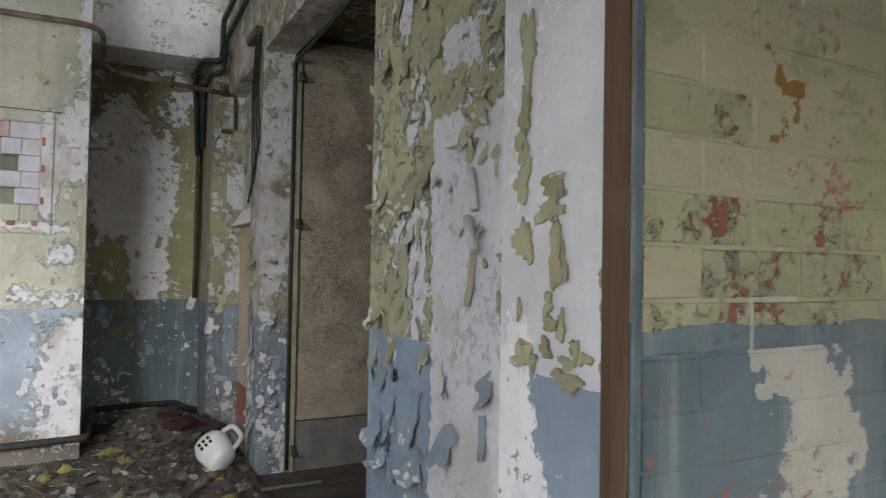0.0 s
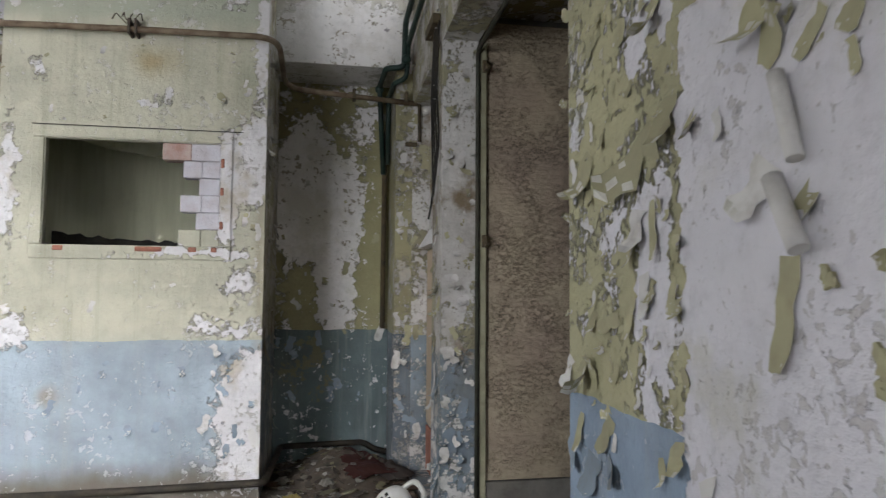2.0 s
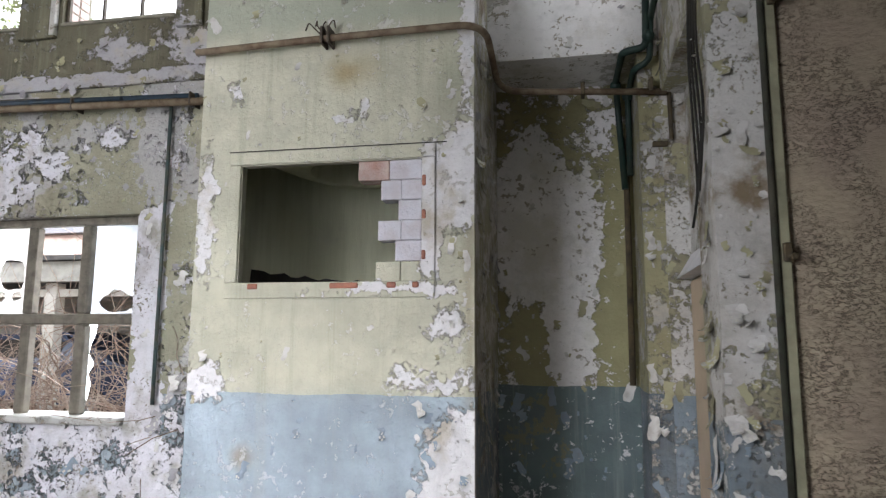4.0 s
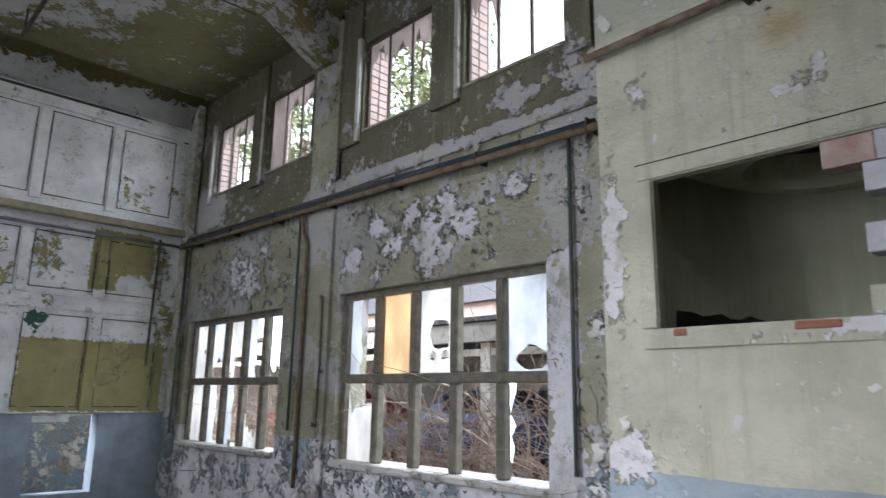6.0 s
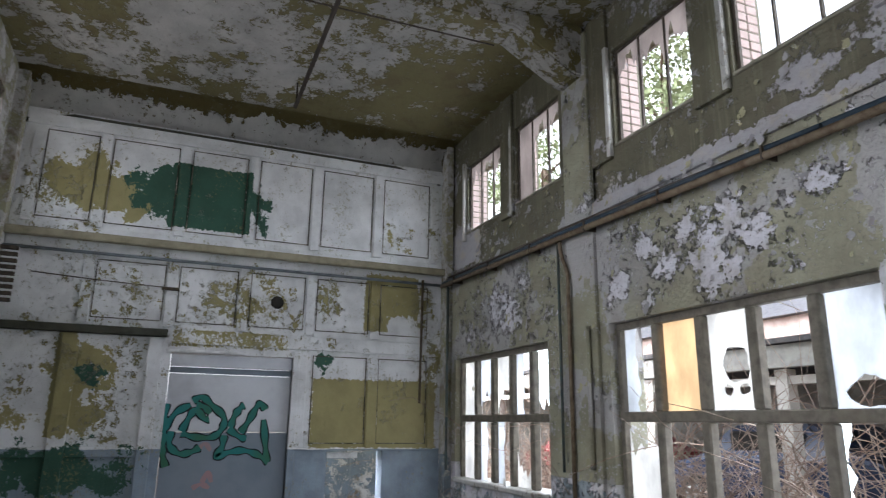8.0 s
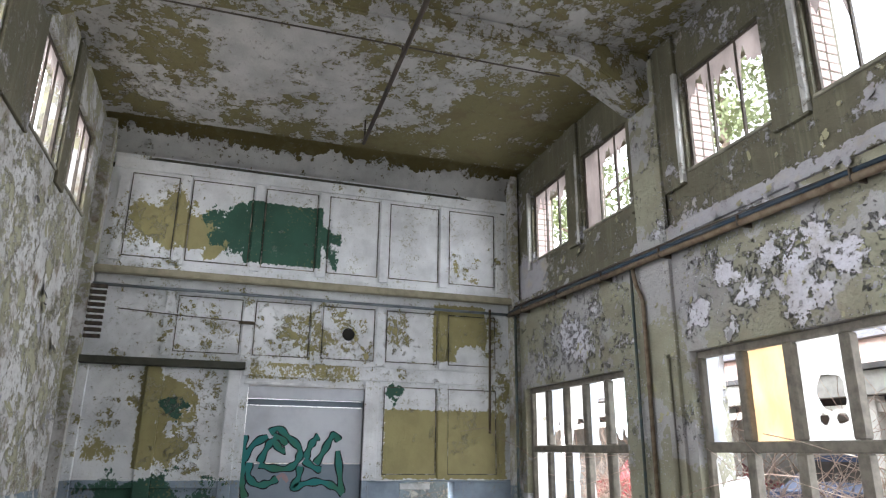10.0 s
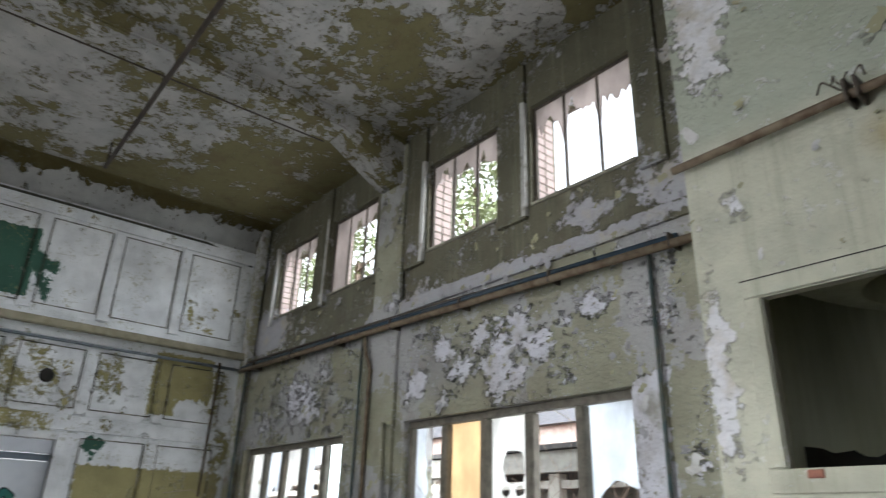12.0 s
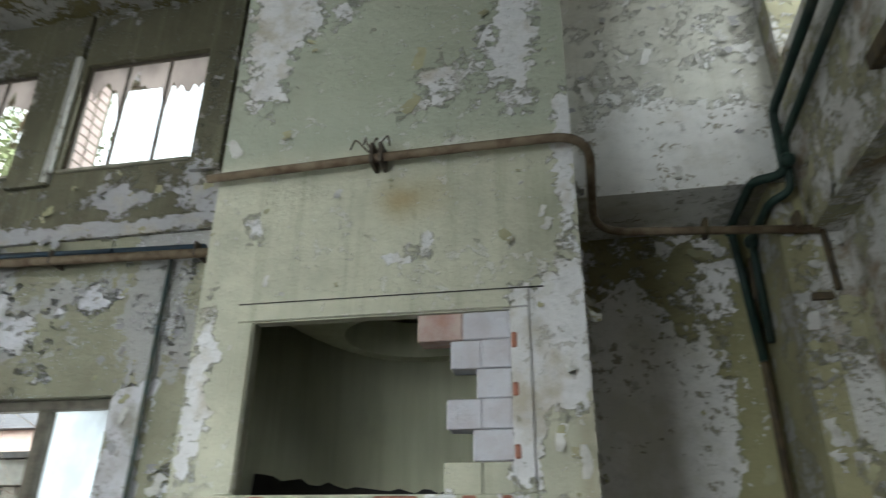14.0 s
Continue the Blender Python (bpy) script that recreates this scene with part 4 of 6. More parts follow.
# added fill lamp in the south anteroom opening, behind the camera
opening_light(0.0, -2.45, 1.55, 1.6, 1.3, 180, L_ANTE_FILL)

# ---- end wall: panelling, door, pipes ----
def batten(parent, y0, y1, z0, z1, proud=0.025, mat=None):
    return part("batten", box(bmesh.new(), XE + 0.001, XE + proud, y0, y1, z0, z1, 0.005), mat or M_END, parent)


endw = bpy.data.objects["wall_end"]
for y in (1.50, 2.19, 3.07, 3.88, 4.69, 5.52, 6.33):
    batten(endw, y, y + 0.115, 3.56, 4.60 if y in (1.50, 6.33) else 4.695)
for y in (2.19, 3.07, 3.88, 4.69, 5.52):
    batten(endw, y, y + 0.115, 2.48, 3.24)
for y in (4.62, 5.52, 6.33):
    batten(endw, y, y + 0.13, 1.15, 2.28)
batten(endw, 1.42, 6.50, 3.28, 3.545, 0.03)
batten(endw, 1.42, 6.50, 4.70, 4.838, 0.035)
batten(endw, 3.12, 6.50, 2.30, 2.46, 0.035)
batten(endw, 4.62, 6.48, 1.12, 1.145, 0.03)
# shadowed crack above the top rail, put in as a dark strip
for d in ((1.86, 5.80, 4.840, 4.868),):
    part("crack_strip", box(bmesh.new(), XE + 0.001, XE + 0.045, *d, 0.004), M_DARKTRIM, endw, "dark strip for the shadowed crack above the rail")
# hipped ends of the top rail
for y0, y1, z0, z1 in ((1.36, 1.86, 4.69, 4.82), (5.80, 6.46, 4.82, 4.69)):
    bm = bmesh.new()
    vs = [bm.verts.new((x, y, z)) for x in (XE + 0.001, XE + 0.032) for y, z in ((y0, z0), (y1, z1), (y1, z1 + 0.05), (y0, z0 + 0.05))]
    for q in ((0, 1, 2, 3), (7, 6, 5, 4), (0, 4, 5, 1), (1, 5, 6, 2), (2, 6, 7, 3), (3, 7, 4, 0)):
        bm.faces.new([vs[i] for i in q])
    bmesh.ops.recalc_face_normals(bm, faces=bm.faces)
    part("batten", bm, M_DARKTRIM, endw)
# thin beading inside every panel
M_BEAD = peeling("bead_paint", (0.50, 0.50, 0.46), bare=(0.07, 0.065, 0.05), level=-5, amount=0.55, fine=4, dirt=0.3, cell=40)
for y in (1.63, 2.32, 3.20, 4.01, 4.82, 5.65):
    w = {1.63: 0.54, 2.32: 0.73, 3.20: 0.66, 4.01: 0.66, 4.82: 0.68, 5.65: 0.66}[y]
    for z0, z1 in ((3.62, 4.66),) + (((2.54, 3.20),) if y > 2 else ()) + (((1.2, 2.24),) if y > 4.5 else ()):
        for d in ((y, y + w, z0, z0 + 0.011), (y, y + w, z1 - 0.011, z1), (y, y + 0.011, z0 + 0.012, z1 - 0.012), (y + w - 0.011, y + w, z0 + 0.012, z1 - 0.012)):
            part("bead", box(bmesh.new(), XE + 0.001, XE + 0.007, *d), M_BEAD, endw)
# projecting boarded doors beside the opening
gate = thing("boarded_partition", "tall boarded partition, flaked white over ochre and green", "partition", (XE + 0.05, 2.2, 0), kind="structure")
T = Matrix.Translation(-gate.location)
for nm, d in (("top_rail", (XE + 0.002, XE + 0.14, 1.32, 3.14, 2.36, 2.44)), ("panel", (XE + 0.002, XE + 0.04, 1.36, 3.10, 0.02, 2.355)), ("stile", (XE + 0.041, XE + 0.085, 1.38, 1.50, 0.02, 2.35)), ("stile", (XE + 0.041, XE + 0.085, 2.10, 2.27, 0.02, 2.35)),
              ("stile", (XE + 0.041, XE + 0.085, 2.96, 3.10, 0.02, 2.35)), ("rail", (XE + 0.041, XE + 0.08, 1.505, 2.095, 1.06, 1.16)), ("rail", (XE + 0.041, XE + 0.08, 2.275, 2.955, 1.06, 1.16))):
    o = boxed(nm, d, M_DARKTRIM if nm == "top_rail" else M_END, gate, "", 0.006)
    o.matrix_parent_inverse = T
# service door with painted tag
door = thing("door_1", "white and grey-blue metal door with a teal sprayed tag", "door", (XE - 0.1, 3.89, 0), kind="structure")
T = Matrix.Translation(-door.location)
M_DOORW, M_DOORB = plain("door_white", (0.66, 0.68, 0.72), (0.56, 0.58, 0.63), 0.5, scale=3, bump=0.1), plain("door_blue", (0.24, 0.28, 0.33), (0.20, 0.24, 0.29), 0.5, scale=3, bump=0.1)
for nm, d, mt in (("upper_panel", (XE - 0.080, XE - 0.040, 3.205, 4.575, 1.325, 1.97), M_DOORW), ("lower_panel", (XE - 0.080, XE - 0.038, 3.205, 4.575, 0.01, 1.32), M_DOORB), ("box_top", (XE - 0.110, XE - 0.010, 3.205, 4.575, 2.05, 2.19), M_DOORW),
                  ("rail", (XE - 0.080, XE - 0.060, 3.205, 4.575, 1.975, 2.045), M_DOORB), ("door_post", (XE - 0.2, XE + 0.03, 4.58, 4.66, 0.0, 2.27), M_END), ("light_strip", (XE - 0.12, XE + 0.03, 3.14, 3.98, 2.205, 2.235), plain("fluorescent_white", (0.85, 0.86, 0.86), rough=0.4, grime=0.1))):
    o = boxed(nm, d, mt, door, "", 0.006)
    o.matrix_parent_inverse = T


def stroke(parent, pts, w, mat, x, name="sprayed_line"):
    """A flat ribbon along a smooth line on the plane x."""
    P = [Vector((x, *p)) for p in pts]
    Q = []
    for i in range(len(P) - 1):
        p0, p1, p2, p3 = P[max(i - 1, 0)], P[i], P[i + 1], P[min(i + 2, len(P) - 1)]
        for k in range(8):
            t = k / 8
            Q.append(0.5 * ((2 * p1) + (p2 - p0) * t + (2 * p0 - 5 * p1 + 4 * p2 - p3) * t * t + (3 * p1 - p0 - 3 * p2 + p3) * t ** 3))
    Q.append(P[-1])
    bm = bmesh.new()
    prev = None
    for i, q in enumerate(Q):
        d = (Q[min(i + 1, len(Q) - 1)] - Q[max(i - 1, 0)]).normalized()
        nrm = Vector((0, -d.z, d.y))
        ww = w * (0.8 + 0.2 * math.sin(i * 0.7))
        cur = [bm.verts.new(q + nrm * ww / 2), bm.verts.new(q - nrm * ww / 2)]
        if prev:
            bm.faces.new([prev[0], prev[1], cur[1], cur[0]])
        prev = cur
    bmesh.ops.recalc_face_normals(bm, faces=bm.faces)
    o = part(name, bm, mat, parent)
    o.matrix_parent_inverse = T
    return o


M_TEAL, M_INK = plain("teal_spray", (0.025, 0.20, 0.20), (0.05, 0.16, 0.09), 0.6, scale=1.6, bump=0, grime=0.1), plain("black_spray", (0.012, 0.02, 0.025), rough=0.6, bump=0)
TAG = [[(3.21, 1.63), (3.21, 1.48), (3.215, 1.33), (3.22, 1.18), (3.23, 1.08), (3.27, 0.95)], [(3.215, 1.35), (3.32, 1.53), (3.47, 1.62)], [(3.29, 1.33), (3.29, 1.18), (3.40, 1.09), (3.53, 1.11), (3.61, 1.16)],
       [(3.49, 1.66), (3.58, 1.71), (3.70, 1.62), (3.84, 1.49), (3.83, 1.36), (3.73, 1.27), (3.54, 1.27), (3.40, 1.31)], [(3.40, 1.33), (3.47, 1.49), (3.53, 1.57), (3.63, 1.47), (3.68, 1.47)], [(3.53, 1.62), (3.62, 1.60), (3.69, 1.53)],
       [(3.92, 1.38), (3.96, 1.51), (4.02, 1.60), (4.06, 1.63)], [(3.90, 1.36), (4.04, 1.27), (4.11, 1.26)], [(4.04, 1.32), (4.12, 1.45), (4.20, 1.61), (4.25, 1.65), (4.30, 1.58)],
       [(3.86, 1.29), (3.85, 1.16), (3.79, 1.05), (3.92, 1.10), (4.10, 1.12), (4.26, 1.07), (4.38, 0.99)], [(4.36, 0.99), (4.33, 1.19), (4.29, 1.47)]]
for i, s in enumerate(TAG):
    stroke(door, s, 0.108, M_INK, XE - 0.0365 + 0.0003 * i, "sprayed_outline")
    stroke(door, s, 0.074, M_TEAL, XE - 0.0325 + 0.0003 * i)
for i, (y, z, w, h) in enumerate(((3.66, 1.12, 0.14, 0.16), (3.72, 0.78, 0.10, 0.22), (3.66, 0.72, 0.18, 0.08))):
    stroke(door, [(y - w / 2, z), (y, z + h / 2), (y + w / 2, z)], 0.06, M_PINKWIPE, XE - 0.0372 + 0.0002 * i, "pink_smear")
# bits in the wall hole at floor level
struct(boxed("wall_behind_hole", (XE - 0.9, XE - 0.8, 4.6, 6.4, 0.0, 1.6), M_EAST), "stained wall seen through the floor-level hole", "wall")
hb = tagged(boxed("white_grille", (XE - 0.05, XE - 0.02, 5.06, 5.44, 1.03, 1.10), plain("white_plastic", (0.75, 0.76, 0.76), rough=0.4)), "white plastic grille strip at the top of the hole", "grille")
# pipes of the end wall
tagged(boxed("steel_channel", (XE + 0.05, XE + 0.14, 1.30, 6.58, 3.375, 3.465), plain("cream_channel", (0.34, 0.31, 0.22), (0.24, 0.22, 0.15), 0.6), None, "", 0.012), "cream painted steel channel running across the end wall", "pipe")
tagged(tube("conduit", [(XE + 0.06, 1.35, 3.25), (XE + 0.06, 6.5, 3.25)], 0.018, plain("blue_grey_pipe", (0.20, 0.23, 0.25), rough=0.5)), "blue-grey conduit across the end wall", "pipe")
tagged(tube("iron_rod", [(XE + 0.07, 6.21, 3.30), (XE + 0.09, 6.19, 1.70)], 0.016, M_DARKROD), "rusty rod hanging against the end wall", "rod")
tagged(tube("wire", [(XE + 0.04, 1.7, 2.99), (XE + 0.045, 2.4, 2.95), (XE + 0.04, 3.05, 2.93)], 0.006, M_STEEL), "thin black wire along the end wall", "wire")
tagged(boxed("bracket", (XE + 0.01, XE + 0.08, 3.02, 3.20, 2.90, 2.93), M_DARKROD), "rusted iron bracket on the end wall", "bracket")
bm = bmesh.new()
bmesh.ops.create_cone(bm, cap_ends=True, segments=14, radius1=0.085, radius2=0.06, depth=0.03, matrix=pose(XE + 0.008, 4.34, 2.86, 0, 90, 0))
tagged(link("wall_hole", bm, M_SOOT), "rusty round pipe hole in the end wall", "pipe hole")
rack = thing("cable_rack", "dark ribbed cable rack in the wall corner", "cable rack", (XE + 0.17, YS + 0.2, 2.6))
for i in range(9):
    boxed("rung", (XE + 0.15, XE + 0.2, YS + 0.13, YS + 0.3, 2.62 + i * 0.07, 2.66 + i * 0.07), M_STEEL, rack).matrix_parent_inverse = Matrix.Translation(-rack.location)

# ---- ceiling services ----
M_IRON = plain("black_iron", (0.035, 0.028, 0.022), (0.06, 0.04, 0.028), 0.7, scale=12)
lamp_rail = thing("ceiling_conduit", "dark steel conduit hung under the ceiling on rods", "conduit", (-6, 4.2, 4.95))
T = Matrix.Translation(-lamp_rail.location)
for nm, pts, r in (("tube", [(-7.75, 4.22, 4.98), (-4.2, 4.17, 4.98), (-1.0, 4.1, 4.98)], 0.023), ("hanger", [(-5.85, 4.2, 4.98), (-5.85, 4.2, 5.1)], 0.01), ("hanger", [(-7.7, 4.22, 4.98), (-7.7, 4.22, 5.26)], 0.01), ("hanger", [(-2.5, 4.13, 4.98), (-2.5, 4.13, 5.26)], 0.01)):
    tube(nm, pts, r, M_IRON, lamp_rail).matrix_parent_inverse = T
tagged(tube("ceiling_cable", [(-5.80, 1.5, 5.07), (-5.79, 3.2, 5.06), (-5.79, 5.8, 5.07)], 0.008, M_STEEL), "dark cable along the ceiling beam", "cable")

# ---- pipes of the north wall and the flue ----
np_ = thing("wall_pipe", "rusty brown pipe with blue-black cables along the north wall", "pipe", (-5, 6.5, 3.2))
T = Matrix.Translation(-np_.location)
M_CABLE = plain("blue_black_cable", (0.035, 0.06, 0.09), (0.03, 0.04, 0.05), 0.5, scale=12)
for nm, pts, r, mt in (("tube", [(-8.75, 6.49, 3.24), (-5.0, 6.49, 3.16), (-1.86, 6.49, 3.08)], 0.028, M_PIPE), ("cable", [(-8.75, 6.53, 3.30), (-5.0, 6.53, 3.225), (-2.4, 6.54, 3.155)], 0.022, M_CABLE), ("cable", [(-8.75, 6.50, 3.285), (-6.0, 6.49, 3.225), (-3.0, 6.50, 3.16)], 0.016, M_CABLE),
                       ("cable", [(-8.75, 6.53, 3.345), (-5.2, 6.54, 3.265), (-3.4, 6.55, 3.20)], 0.014, M_STEEL)):
    tube(nm, pts, r, mt, np_).matrix_parent_inverse = T
for i in range(7):
    x = -8.3 + i * 0.98
    boxed("clamp", (x - 0.008, x + 0.008, 6.46, 6.6, 3.20 - i * 0.021, 3.29 - i * 0.021), M_STEEL, np_).matrix_parent_inverse = T
M_TEALPIPE = plain("teal_conduit", (0.045, 0.075, 0.08), (0.09, 0.09, 0.07), 0.5, scale=14)
for lab, pts, r, mt in (("thin teal conduit beside the window", [(-2.62, 6.555, 3.1), (-2.62, 6.555, 0.93)], 0.014, M_TEALPIPE), ("thin teal conduit between the windows", [(-5.91, 6.54, 3.16), (-5.91, 6.54, 1.05)], 0.014, M_TEALPIPE),
                        ("cream drop pipe with a bend", [(-5.82, 6.50, 3.18), (-5.82, 6.52, 3.0), (-5.72, 6.52, 2.85), (-5.72, 6.52, 0.55)], 0.02, M_PIPE), ("short cream pipe on the pilaster", [(-5.45, 6.53, 2.3), (-5.45, 6.53, 1.1)], 0.022, M_NORTH),
                        ("cream pipe on the pilaster by the flue", [(-2.12, 6.52, 2.5), (-2.12, 6.52, 1.15)], 0.025, M_NORTH), ("dark drop pipe in the room corner", [(-8.55, 6.5, 3.2), (-8.55, 6.5, 0.9)], 0.018, M_TEALPIPE)):
    tagged(tube("drop_pipe", pts, r, mt, None, "", 0.12), lab, "pipe")
fp = thing("flue_pipe", "cream rusty pipe bent round the flue into the recess", "pipe", (-1, 5.62, 3.05))
T = Matrix.Translation(-fp.location)
tube("tube", [(-1.86, 5.635, 3.04), (-1.0, 5.63, 3.06), (-0.16, 5.62, 3.065), (-0.15, 6.24, 2.915), (0.85, 6.27, 2.86)], 0.02, M_PIPE, fp, "", 0.16, 12).matrix_parent_inverse = T
for x in (-1.08, -1.04):
    boxed("clamp", (x - 0.008, x + 0.008, 5.595, 5.70, 3.02, 3.12), M_STEEL, fp).matrix_parent_inverse = T
for i in range(4):
    tube("wire_end", [(-1.10 + 0.02 * i, 5.63, 3.09), (-1.14 + 0.03 * i, 5.60 + 0.01 * i, 3.13), (-1.16 + 0.05 * i, 5.61, 3.15 + 0.012 * (i % 2)), (-1.19 + 0.06 * i, 5.64, 3.12 + 0.02 * (i % 3))], 0.004, M_STEEL, fp, "", 0.02, 6).matrix_parent_inverse = T
for x in (0.36, 0.76):
    boxed("clamp", (x - 0.012, x + 0.012, 6.22, 6.31, 2.86, 2.94), M_DARKROD, fp).matrix_parent_inverse = T
tagged(tube("short_pipe", [(0.865, 6.285, 2.92), (0.87, 6.285, 2.57)], 0.014, M_DARKROD, None, "", 0.05), "short rusted pipe end on the east wall", "pipe")
tagged(boxed("iron_bracket", (0.76, 0.85, 6.28, 6.309, 2.53, 2.56), M_DARKROD), "rusted bracket on the east wall", "bracket")
tagged(tube("iron_rod", [(0.665, 6.74, 2.93), (0.665, 6.74, 2.78), (0.645, 6.78, 2.70), (0.64, 6.78, 1.10)], 0.021, M_DARKROD, None, "", 0.06), "long rusted drop pipe with a flat end", "pipe")
gp = thing("green_pipes", "pair of dark green painted pipes with elbows", "pipe", (0.6, 6.7, 3.0))
T = Matrix.Translation(-gp.location)
tube("tube", [(0.63, 6.74, 2.38), (0.59, 6.74, 3.12), (0.60, 6.24, 3.115), (0.735, 6.20, 3.12), (0.74, 6.18, 3.46), (0.75, 4.6, 3.56), (0.75, 2.2, 3.6)], 0.022, M_GREENPIPE, gp, "", 0.05).matrix_parent_inverse = T
tube("tube", [(0.66, 6.66, 2.45), (0.66, 6.66, 3.0), (0.665, 6.26, 3.01), (0.755, 6.22, 3.04), (0.765, 6.20, 3.30), (0.785, 4.6, 3.44), (0.785, 2.2, 3.48)], 0.02, M_GREENPIPE, gp, "", 0.05).matrix_parent_inverse = T
for p in ((0.59, 6.74, 3.10), (0.66, 6.66, 2.99), (0.745, 6.16, 3.17)):
    bm = bmesh.new()
    bmesh.ops.create_uvsphere(bm, u_segments=12, v_segments=8, radius=0.038, matrix=Matrix.Translation(p))
    part("elbow", bm, M_GREENPIPE, gp).matrix_parent_inverse = T
lp = thing("skirting_pipe", "grimy pipe along the foot of flue and recess", "pipe", (0, 5.65, 0.18))
T = Matrix.Translation(-lp.location)
tube("tube", [(-2.6, 5.64, 0.16), (-0.95, 5.64, 0.18), (-0.19, 5.63, 0.20), (-0.16, 6.74, 0.17), (0.50, 6.77, 0.18), (0.58, 6.77, 0.12), (0.68, 6.77, 0.10)], 0.024, plain("grimy_pipe", (0.022, 0.02, 0.016), (0.05, 0.04, 0.028), 0.7, scale=9), lp, "", 0.06).matrix_parent_inverse = T
# wires on the east wall
for k in range(4):
    y = 4.985 + 0.06 * k
    tagged(tube("loose_wire", [(0.80, y, 3.0), (0.79, y + 0.03, 2.6), (0.805, y + 0.01 * k, 2.3 - 0.1 * k), (0.78, y + 0.05, 1.97 - 0.04 * k)], 0.006, M_SOOT, None, "", 0.1), "loose black wire hanging down the east wall", "wire", "loose wires")
tagged(boxed("cable_duct", (0.765, 0.815, 5.02, 5.32, 3.0, 3.06), M_DARKROD), "rusted cable duct end on the east wall", "cable duct")
# recessed board niche
niche = thing("wall_niche", "beige board niche with a slanting plaster hood", "niche", (0.82, 5.4, 0.3), kind="structure")
T = Matrix.Translation(-niche.location)
M_BEIGE = plain("beige_board", (0.50, 0.40, 0.29), (0.46, 0.37, 0.27), 0.8, scale=5, bump=0.15)
boxed("board", (0.94, 0.953, 5.305, 6.30, 0.42, 1.72), M_BEIGE, niche, "smooth beige board").matrix_parent_inverse = T
boxed("brick_patch", (0.936, 0.953, 5.305, 6.28, 0.08, 0.405), M_BRICK, niche, "exposed brick").matrix_parent_inverse = T
bm = bmesh.new()
vs = [bm.verts.new(p) for p in ((0.953, 5.31, 1.735), (0.953, 6.30, 1.735), (0.953, 6.30, 1.88), (0.953, 5.31, 1.88), (0.865, 5.31, 1.735), (0.865, 6.30, 1.735))]
for q in ((0, 1, 5, 4), (4, 5, 2, 3), (0, 4, 3), (1, 2, 5), (0, 3, 2, 1)):
    bm.faces.new([vs[i] for i in q])
bmesh.ops.recalc_face_normals(bm, faces=bm.faces)
part("hood", bm, M_JAMB, niche, "white slanting hood").matrix_parent_inverse = T
# tan boarded door in the side passage
M_SEAL = plain("dull_green_edge", (0.045, 0.05, 0.036), (0.03, 0.026, 0.02), 0.7, scale=14)
td = thing("boarded_door", "tan textured board filling the passage, dark plinth below", "boarded door", (1.8, 4.95, 0), kind="structure")
T = Matrix.Translation(-td.location)
boxed("board", (1.078, 2.6, 4.955, 4.99, 0.345, 3.0), M_TAN, td).matrix_parent_inverse = T
boxed("plinth", (1.078, 2.6, 4.945, 4.99, 0.0, 0.34), M_GREY, td, "dark grey plinth").matrix_parent_inverse = T
boxed("jamb_strip", (1.034, 1.076, 4.93, 4.998, 0.0, 2.87), plain("olive_strip", (0.36, 0.35, 0.24), rough=0.6), td, "olive jamb strip").matrix_parent_inverse = T
tube("seal_pipe", [(1.022, 4.93, 0.02), (1.022, 4.93, 2.82), (1.022, 2.75, 2.90)], 0.014, M_SEAL, td, "dark green edge pipe", 0.04).matrix_parent_inverse = T
for z in (1.70, 2.72, 0.15):
    boxed("hinge", (1.045, 1.075, 4.905, 4.93, z - 0.035, z + 0.035), M_DARKROD, td, "rusted hinge").matrix_parent_inverse = T
    tube("hinge_pin", [(1.065, 4.89, z - 0.03), (1.065, 4.85, z - 0.02)], 0.012, M_DARKROD, td).matrix_parent_inverse = T

# ---- curling paint flakes ----
def flake_mesh(name, seed, w, h, curl, front, back):
    """A ragged chip of paint that holds at its top edge and curls off the wall below; x along the wall, -y off it, z up."""
    r = random.Random(seed)
    nu, nv = 3, 5
    left = [-0.5 * w * r.uniform(0.35, 1.0) for _ in range(nv + 1)]
    right = [0.5 * w * r.uniform(0.35, 1.0) for _ in range(nv + 1)]
    left[-1] *= r.uniform(0.3, 1.0)
    right[-1] *= r.uniform(0.3, 1.0)
    bm = bmesh.new()
    rows = []
    out, z, ang = 0.003, 0.0, 0.0
    for j in range(nv + 1):
        skew = r.uniform(-0.12, 0.12) * w
        rows.append([Vector((left[j] + (right[j] - left[j]) * i / nu + skew, -out - 0.004 * abs(i - nu / 2) * r.uniform(0, 1) * (j / nv), z + r.uniform(-0.06, 0.06) * h / nv)) for i in range(nu + 1)])
        ang = curl * ((j + 1) / nv) ** 1.6
        out += math.sin(ang) * h / nv
        z -= math.cos(ang) * h / nv
    for side, off in ((0, 0.0), (1, 0.0016)):
        vs = [[bm.verts.new(p + Vector((0, off, 0))) for p in row] for row in rows]
        for j in range(nv):
            for i in range(nu):
                q = [vs[j][i], vs[j + 1][i], vs[j + 1][i + 1], vs[j][i + 1]]
                f = bm.faces.new(q if side == 0 else q[::-1])
                f.material_index = side
    me = bpy.data.meshes.new(name)
    bm.to_mesh(me)
    bm.free()
    me.materials.append(front)
    me.materials.append(back)
    return me


